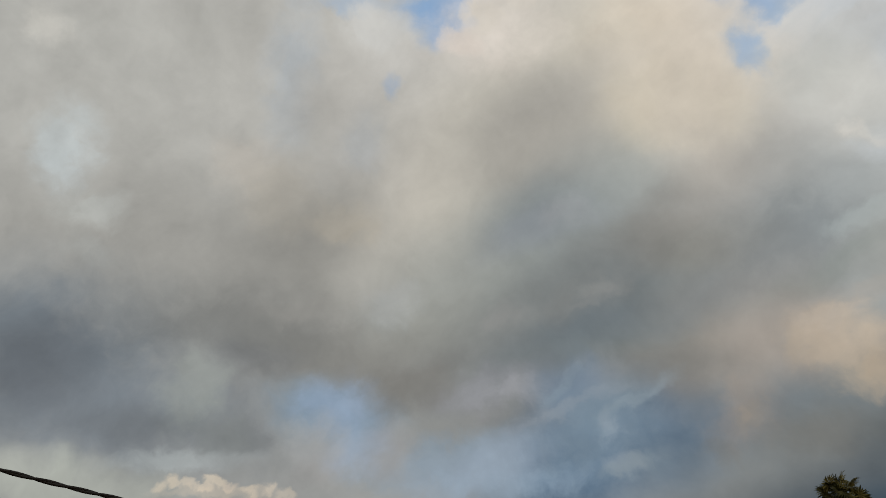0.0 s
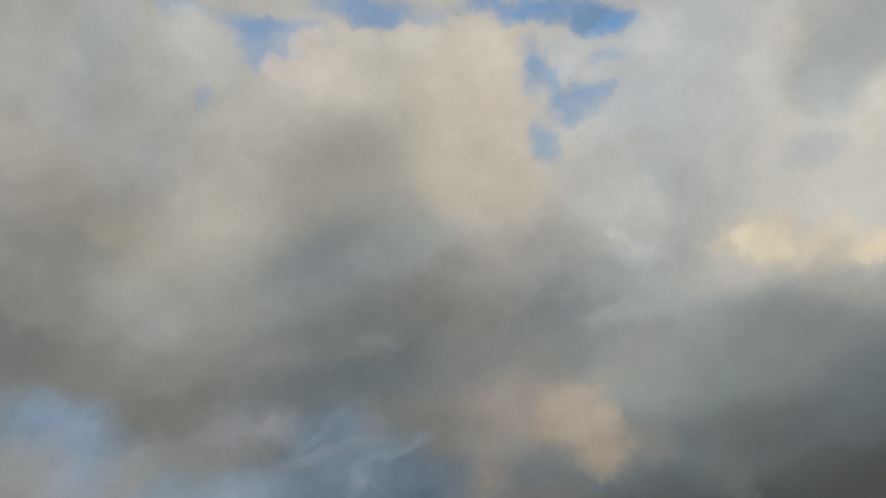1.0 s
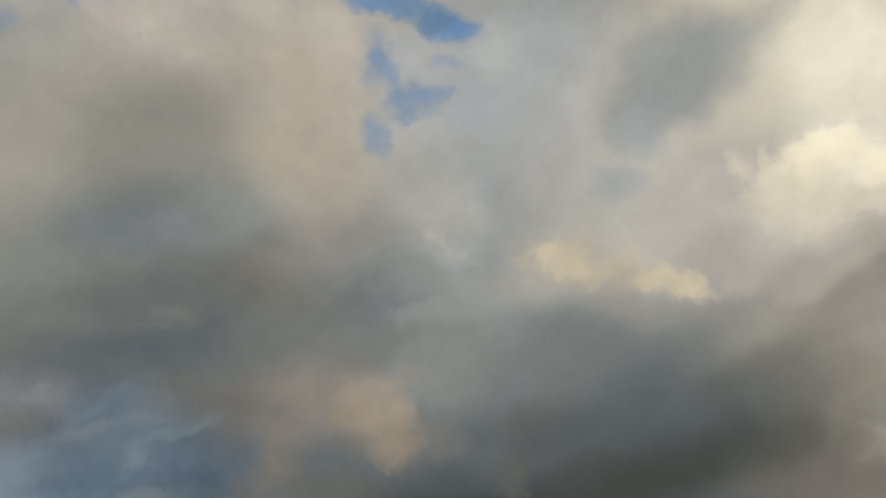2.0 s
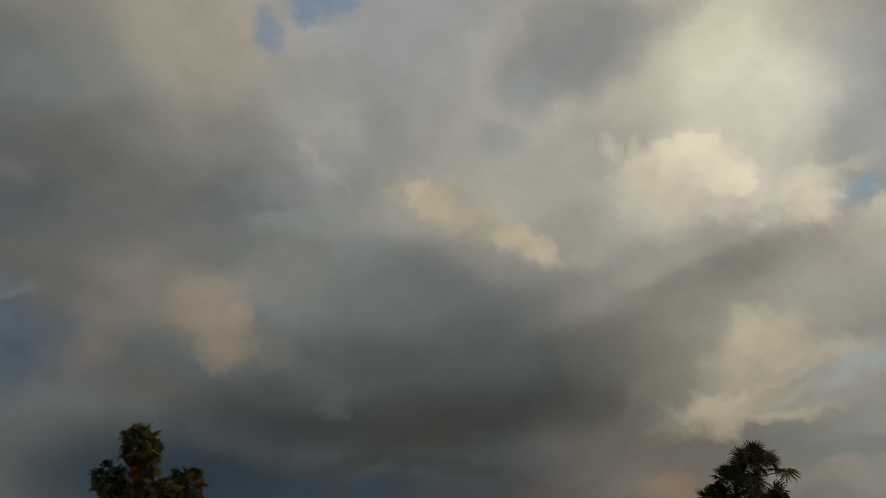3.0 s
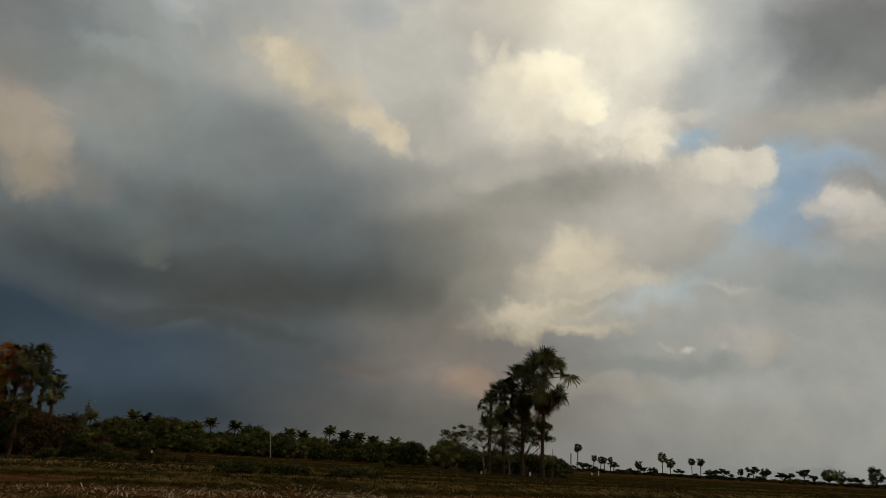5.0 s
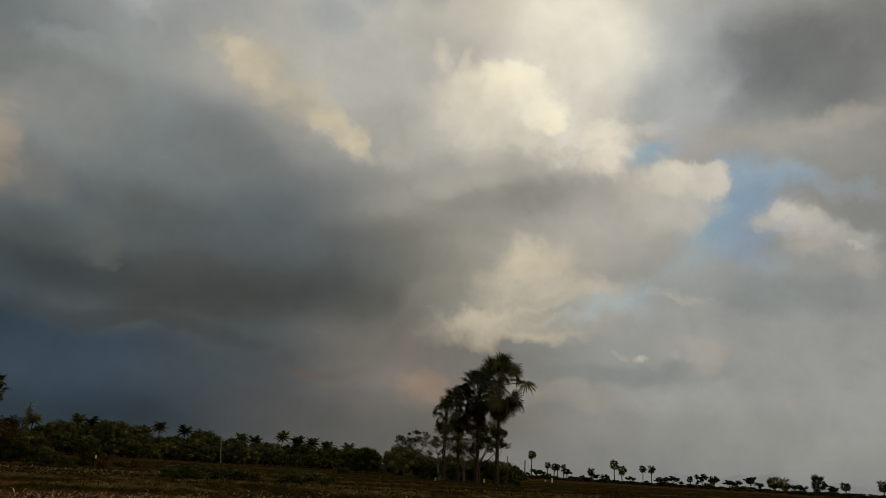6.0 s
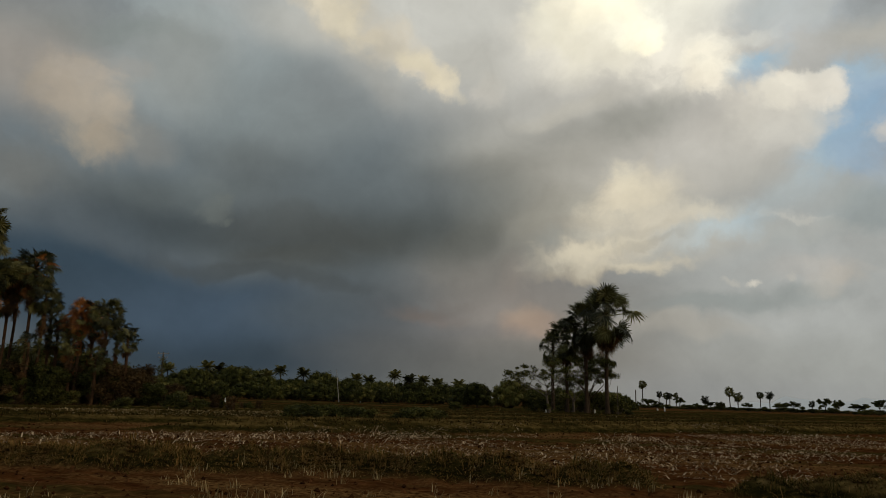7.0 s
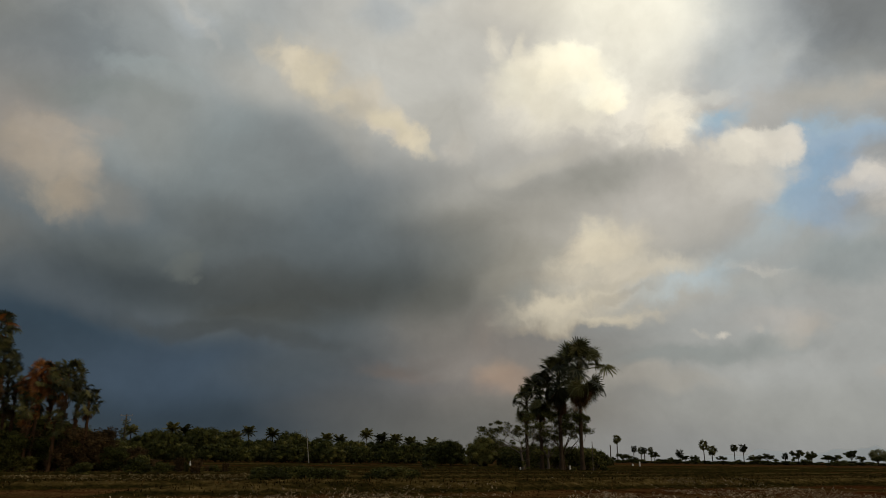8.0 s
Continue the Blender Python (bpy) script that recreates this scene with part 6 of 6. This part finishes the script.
for k, (az, size) in enumerate(((12.94, 1.2), (16.74, 1.1), (17.22, 1.1), (8.06, 0.95), (7.44, 0.9), (3.0, 1.1), (1.8, 0.9), (21.2, 1.0))):
    plant(FAR_TREES[k % 3], k, az, 460, size, 1.1)
for k in range(14):
    az = 1.6 + 27 * (k + rng.random()) / 14
    if k % 5 < 2:
        plant(FAR_TREES[k % 3], k, az, 430 + 150 * rng.random(), rng.uniform(0.4, 0.8), 1.0)
    else:
        plant(THICKET[k % 2], k, az, 430 + 150 * rng.random(), rng.uniform(0.5, 0.9), 1.1)
for k in range(90):
    plant(SHRUBS[k % 2], k, 1.4 + 27 * (k + rng.random()) / 90, 380 + 120 * rng.random(), rng.uniform(1.2, 2.6), 2.0)


# ---------------------------------------------------------------- coconut palms behind the tree line
def coconut_crown(seed):
    rng = random.Random(seed)
    s = Shape()
    for k in range(24):
        turn, rise = k * 137.5, -20 + 95 * (1 - k / 24) + rng.uniform(-8, 8)
        m = pose(0, 0, 0, 0, 0, turn) @ pose(0, 0, 0, 0, -rise, 0)
        long = rng.uniform(1.9, 2.7)
        spine = [Vector((long * q / 7, 0, -0.5 * long * (q / 7) ** 2 * rng.uniform(0.7, 1.0))) for q in range(8)]
        s.tube([m @ p for p in spine], [0.05 * (1 - q / 9) for q in range(8)], 3, False)
        for q in range(1, 8):
            for side in (-1, 1):
                for half in (0.0, 0.5):
                    p = spine[q - 1].lerp(spine[q], half)
                    size = 0.85 * math.sin(math.pi * (q + half) / 8.6) + 0.2
                    tip = p + Vector((0.35 * size, side * size, -0.4 * size))
                    s.add([m @ p, m @ (p + Vector((0.3, 0, 0))), m @ tip], [(0, 1, 2)])
    return s.mesh("crown", PALM_GREEN)


COCO = [coconut_crown(300 + k) for k in range(3)]
for k, (az, el) in enumerate(((-30.56, 2.1), (-29.78, 1.95), (-33.4, 1.85), (-25.2, 1.9), (-23.46, 1.85), (-26.16, 1.62), (-19.36, 1.55), (-16.41, 1.9), (-15.31, 1.62), (-14.12, 1.55), (-18.4, 1.45), (-27.0, 1.5), (-13.0, 1.35), (-11.4, 1.3), (-28.9, 1.75))):
    distance = 232 + 4 * (k % 4)
    at = polar(az, distance)
    palm = new("coconut_palm")
    palm.location = (at.x, at.y, h(at.x, at.y))
    s, top = palm_trunk(EYE[2] + distance * math.tan(radians(el)) - 1.0, 0.02 * (k % 3 - 1), 0.6, 320 + k, 0.16)
    part("trunk", s.mesh("trunk", PALM_BARK, True), palm)
    part("crown", COCO[k % 3], palm, Matrix.Translation(top) @ pose(0, 0, 0, 0, 0, k * 53))
    tagged(palm, "coconut palm rising above the distant tree line", "palm tree", "coconut palms")


# ---------------------------------------------------------------- posts, poles, cable, stones
def post(name, az, distance, tall, radius, mat, label, lean=(0, 0), sides=10, category="post", back=0.0):
    at = polar(az, distance) - Vector((-0.07 * back, back, 0))
    s = Shape()
    steps = 8
    s.tube([(lean[0] * tall * k / steps + 0.006 * math.sin(k * 2.1), lean[1] * tall * k / steps, -0.4 + (tall + 0.4) * k / steps) for k in range(steps + 1)],
           [radius * (1.08 - 0.16 * k / steps) for k in range(steps)] + [radius * 0.86], sides)
    ob = new(name, s.mesh(name, mat, True))
    ob.location = (at.x, at.y, h(at.x, at.y))
    return tagged(ob, label, category)


post("marker_post", -46.25, 21.5, 3.3, 0.05, YELLOW_PAINT, "slim yellow-painted post standing in the stubble", back=2.0)
post("leaning_pole", -20.62, 186, 8.2, 0.085, CONCRETE, "pale slim leaning pole before the tree line", (-0.14, 0), category="pole")
post("thin_pole", 0.82, 106, 4.0, 0.05, OLD_WOOD, "thin wooden pole beside the fan palms", category="pole")
post("far_pole", 2.15, 300, 7.4, 0.22, OLD_WOOD, "dark wooden pole far out in the fields", category="pole")


def utility_pole(az, distance, tall):
    at = polar(az, distance)
    pole = new("utility_pole")
    pole.location = (at.x, at.y, h(at.x, at.y))
    pole.rotation_euler = (0, 0, radians(25))
    s = Shape()
    s.tube([(0, 0, -0.4), (0, 0, tall * 0.5), (0, 0, tall)], [0.17, 0.14, 0.11], 10)
    part("shaft", s.mesh("shaft", OLD_WOOD, True), pole)
    for z, half in ((tall - 0.25, 0.9), (tall - 0.95, 0.7)):
        s = Shape()
        s.box((-half, -0.16, z - 0.05), (half, -0.09, z + 0.05))
        arm = part("crossarm", s.mesh("crossarm", STEEL), pole)
        for x in (-half + 0.08, half - 0.08):
            s = Shape()
            s.tube([(x, -0.125, z + 0.05), (x, -0.125, z + 0.13), (x, -0.125, z + 0.2), (x, -0.125, z + 0.27)], [0.02, 0.055, 0.04, 0.05], 8)
            part("insulator", s.mesh("insulator", CONCRETE, True), arm)
    vine, rng = Shape(), random.Random(9)
    for k in range(8):
        leaf_cloud(vine, rng, (rng.uniform(-0.3, 0.3), rng.uniform(-0.2, 0.2), tall * (0.2 + 0.09 * k)), (0.6, 0.6, 0.6), 110, 0.14)
    part("creeper", vine.mesh("creeper", TREE_LEAF), pole, label="dark leafy creeper")
    return tagged(pole, "utility pole with steel crossarms overgrown by creeper", "utility pole")


utility_pole(-33.75, 128, 7.9)


def stone(az, distance, tall, wide, seed):
    rng = random.Random(seed)
    at = polar(az, distance)
    s = Shape()
    s.tube([(0, 0, -0.15), (0.01, 0, tall * 0.5), (0.0, 0.01, tall * 0.88), (0.02, 0, tall)], [wide, wide * rng.uniform(0.85, 1), wide * 0.8, wide * 0.35], 7)
    ob = new("boundary_stone", s.mesh("boundary_stone", WHITEWASH))
    ob.location = (at.x, at.y, h(at.x, at.y))
    tagged(ob, "small whitewashed boundary stone in the fields", "stone", "boundary stones")


for k, (az, d, tall, wide) in enumerate(((-29.1, 118, 0.9, 0.12), (-4.6, 106, 0.6, 0.14), (-0.9, 112, 0.8, 0.13), (3.7, 210, 0.6, 0.25), (4.2, 205, 1.3, 0.22), (-17.3, 205, 1.9, 0.2), (-19.0, 205, 1.3, 0.2))):
    stone(az, d, tall, wide, k)


def service_cable():
    """A bundle of two twisted sheathed conductors that hangs between two wooden poles."""
    a, b = (p + Vector((0.15, -2.2, 0.1)) for p in (polar(-132, 10.5, 5.72), polar(-62, 17.5, 4.59)))
    for end, name in ((a, "service_pole"), (b, "service_pole")):
        s = Shape()
        s.tube([(0, 0, -0.5), (0, 0, 2.5), (0, 0, end.z + 0.25)], [0.11, 0.095, 0.08], 10)
        ob = new(name, s.mesh(name, OLD_WOOD, True))
        ob.location = (end.x, end.y, 0)
        tagged(ob, "wooden pole carrying a black service cable", "pole", "service poles")
    cable = new("service_cable")
    steps = 260
    for strand in (0, 1):
        points = []
        for k in range(steps + 1):
            f = k / steps
            p = a.lerp(b, f) + Vector((0, 0, -0.75 * 4 * f * (1 - f)))
            t = f * 42 * math.pi + strand * math.pi
            points.append(p + Vector((0.35 * math.cos(t), 0.35 * math.cos(t), math.sin(t))) * 0.013)
        s = Shape()
        s.tube(points, [0.022] * len(points), 6)
        part("conductor", s.mesh("conductor", RUBBER, True), cable)
    tagged(cable, "black twisted service cable hanging between wooden poles", "cable")


service_cable()


# ---------------------------------------------------------------- stubble, straw, grass
def blades(name, mat, count, seed, where, low, high, wide, lay, label, category, tuft=1, loose=0.04):
    """Many thin bent blades in one mesh, singly or in tufts; where() gives a spot, or nothing."""
    rng = random.Random(seed)
    s = Shape()
    made = 0
    while made < count:
        spot = where(rng)
        if spot is None:
            continue
        grown = rng.uniform(0.7, 1.2)
        for _ in range(max(1, int(tuft * rng.uniform(0.5, 1.5)))):
            made += 1
            x, y = spot[0] + rng.gauss(0, loose), spot[1] + rng.gauss(0, loose)
            tall, turn = rng.uniform(low, high) * grown, rng.uniform(0, 6.283)
            tilt = min(1.5, abs(rng.gauss(0, lay))) if lay < 1 else rng.uniform(0.75, 1.52)
            out = Vector((math.cos(turn), math.sin(turn), 0))
            side = Vector((-out.y, out.x, 0)) * wide * rng.uniform(0.6, 1.4)
            root = Vector((x, y, h_of(x, y) - 0.02 + 0.02 * tilt))
            mid = root + out * math.sin(tilt) * tall * 0.5 + Vector((0, 0, math.cos(tilt) * tall * 0.55))
            end = root + out * min(1.0, math.sin(tilt) * 1.3 + 0.1) * tall + Vector((0, 0, math.cos(min(1.5, tilt * 1.3)) * tall))
            s.add([root - side, root + side, mid + side * 0.8, mid - side * 0.8, end], [(0, 1, 2, 3), (3, 2, 4)])
    tagged(new(name, s.mesh(name, mat)), label, category, kind="stuff")


GX0, GY0, GSTEP = -75.0, 6.0, 0.2
_gx, _gy = np.meshgrid(np.arange(GX0, 50, GSTEP), np.arange(GY0, 115, GSTEP), indexing="ij")
_gz = height(_gx, _gy)


def h_of(x, y):
    i, j = int((x - GX0) / GSTEP), int((y - GY0) / GSTEP)
    return float(_gz[i, j]) if 0 <= i < _gz.shape[0] and 0 <= j < _gz.shape[1] else 0.0


def in_view(rng, near, far, az0=-50.0, az1=24.0):
    d = math.sqrt(rng.uniform(near * near, far * far))
    p = polar(rng.uniform(az0, az1), d)
    return p.x, p.y


def on_stalk_field(rng):
    x, y = in_view(rng, 17.0, 52.0, -17, 24)
    if y < float(bund_line(np.array([x]))[0]) + 1.6 or y > 41 + 0.9 * x + 25 * (x > 3):
        return None
    if noise.noise((x * 0.22, y * 0.14, 4)) < -0.12 + 0.25 * (rng.random() - 0.5):
        return None
    return x, y


def on_left_field(rng):
    x, y = in_view(rng, 18.0, 46.0, -50, -12)
    edge = 40.6 + 0.9 * x - y
    if y < float(bund_line(np.array([x]))[0]) + 1.5 or edge < 0 or rng.random() > math.exp(-edge / 5.0) + 0.12:
        return None
    return x, y


def on_front(rng):
    x, y = in_view(rng, 9.0, 15.5)
    if y > float(bund_line(np.array([x]))[0]) - 0.7:
        return None
    if noise.noise((x * 0.5, y * 0.5, 2)) < 0.0:
        return None
    return x, y


def on_far_fields(rng):
    x, y = in_view(rng, 50.0, 112.0, -16, 24)
    return (x, y) if noise.noise((x * 0.12, y * 0.1, 8)) > 0.0 and h_of(x, y) < 0.1 else None


def on_pale_strip(rng):
    """The narrow strips behind the first far bank."""
    x, y = in_view(rng, 40.0, 78.0, -44, -20)
    off = (y - 54 - 0.95 * x) / 1.38
    return (x, y) if 1.2 < off < 4.5 or 9.5 < off < 13 else None


def on_near_bank(rng):
    x, y = in_view(rng, 11.0, 19.0)
    return (x, y) if float(near_bund(np.array([x]), np.array([y]))[0]) > 0.06 + 0.1 * rng.random() else None


def on_dry_bank(rng):
    spot = on_near_bank(rng)
    return spot if spot and noise.noise((spot[0] * 0.7, spot[1] * 0.9, 6)) > 0.0 else None


def on_bank_foot(rng):
    x, y = in_view(rng, 11.0, 16.0)
    off = float(bund_line(np.array([x]))[0]) - y
    return (x, y) if 0.5 < off < 1.5 and noise.noise((x * 0.6, y * 0.3, 12)) > 0.05 else None


def on_bare_soil(rng):
    x, y = in_view(rng, 9.0, 48.0)
    return (x, y) if h_of(x, y) < 0.08 and noise.noise((x * 0.3, y * 0.2, 15)) > -0.2 else None


def clods(name, count, seed, where, label):
    """Broken lumps of earth, half sunk."""
    rng = random.Random(seed)
    s = Shape()
    made = 0
    while made < count:
        spot = where(rng)
        if spot is None:
            continue
        made += 1
        size = 0.015 + 0.05 * rng.random() ** 2
        centre = Vector((spot[0], spot[1], h_of(*spot) + size * 0.15))
        turn = rng.uniform(0, 6.28)
        ring = [centre + Vector((math.cos(turn + q * 1.257), math.sin(turn + q * 1.257), rng.uniform(-0.4, 0.1))) * size * rng.uniform(0.75, 1.35) for q in range(5)]
        top = centre + Vector((rng.uniform(-0.3, 0.3), rng.uniform(-0.3, 0.3), rng.uniform(0.5, 1.0))) * size
        foot = centre - Vector((0, 0, size))
        s.add(ring + [top, foot], [(q, (q + 1) % 5, 5) for q in range(5)] + [((q + 1) % 5, q, 6) for q in range(5)])
    tagged(new(name, s.mesh(name, CLOD)), label, "soil", kind="stuff")


def on_far_banks(rng):
    x, y = in_view(rng, 27.0, 100.0)
    return (x, y) if h_of(x, y) > 0.13 + 0.08 * rng.random() and y > 24 else None


blades("cut_stalks", STRAW, 11500, 401, on_stalk_field, 0.06, 0.26, 0.021, 1.1, "pale broken stalks left on a harvested field", "stubble", 4, 0.18)
blades("cut_stalks", STRAW, 3600, 402, on_left_field, 0.08, 0.36, 0.020, 1.1, "pale broken stalks left on a harvested field", "stubble", 3, 0.16)
blades("cut_stalks", STRAW, 3600, 406, on_far_fields, 0.12, 0.36, 0.030, 1.1, "pale broken stalks left on a distant field", "stubble", 3, 0.3)
blades("cut_stalks", STUBBLE, 14000, 408, on_pale_strip, 0.10, 0.28, 0.026, 1.1, "flattened pale stubble on a harvested strip", "stubble", 4, 0.3)
blades("rice_stubble", STUBBLE, 1000, 403, on_front, 0.06, 0.22, 0.007, 0.35, "short yellow rice stubble in the near field", "stubble", 10, 0.06)
blades("rice_stubble", STUBBLE, 420, 409, on_bank_foot, 0.10, 0.26, 0.007, 0.4, "tall yellow rice stubble along a field bank", "stubble", 8, 0.06)
blades("bank_grass", GRASS, 60000, 404, on_near_bank, 0.06, 0.22, 0.008, 1.1, "rough olive and brown grass on a field bank", "grass", 14, 0.12)
blades("bank_grass", DRY_GRASS, 26000, 410, on_dry_bank, 0.06, 0.24, 0.008, 1.1, "matted dry brown grass on a field bank", "grass", 16, 0.14)
blades("bank_weeds", GRASS, 5000, 407, on_near_bank, 0.10, 0.32, 0.007, 0.6, "upright brown weeds on a field bank", "grass", 14, 0.07)
blades("bank_grass", BANK_GREEN, 40000, 405, on_far_banks, 0.05, 0.22, 0.022, 0.9, "rough olive and brown grass on field banks", "grass", 6, 0.3)
clods("soil_clods", 9000, 411, on_bare_soil, "dark broken clods of red-brown soil")
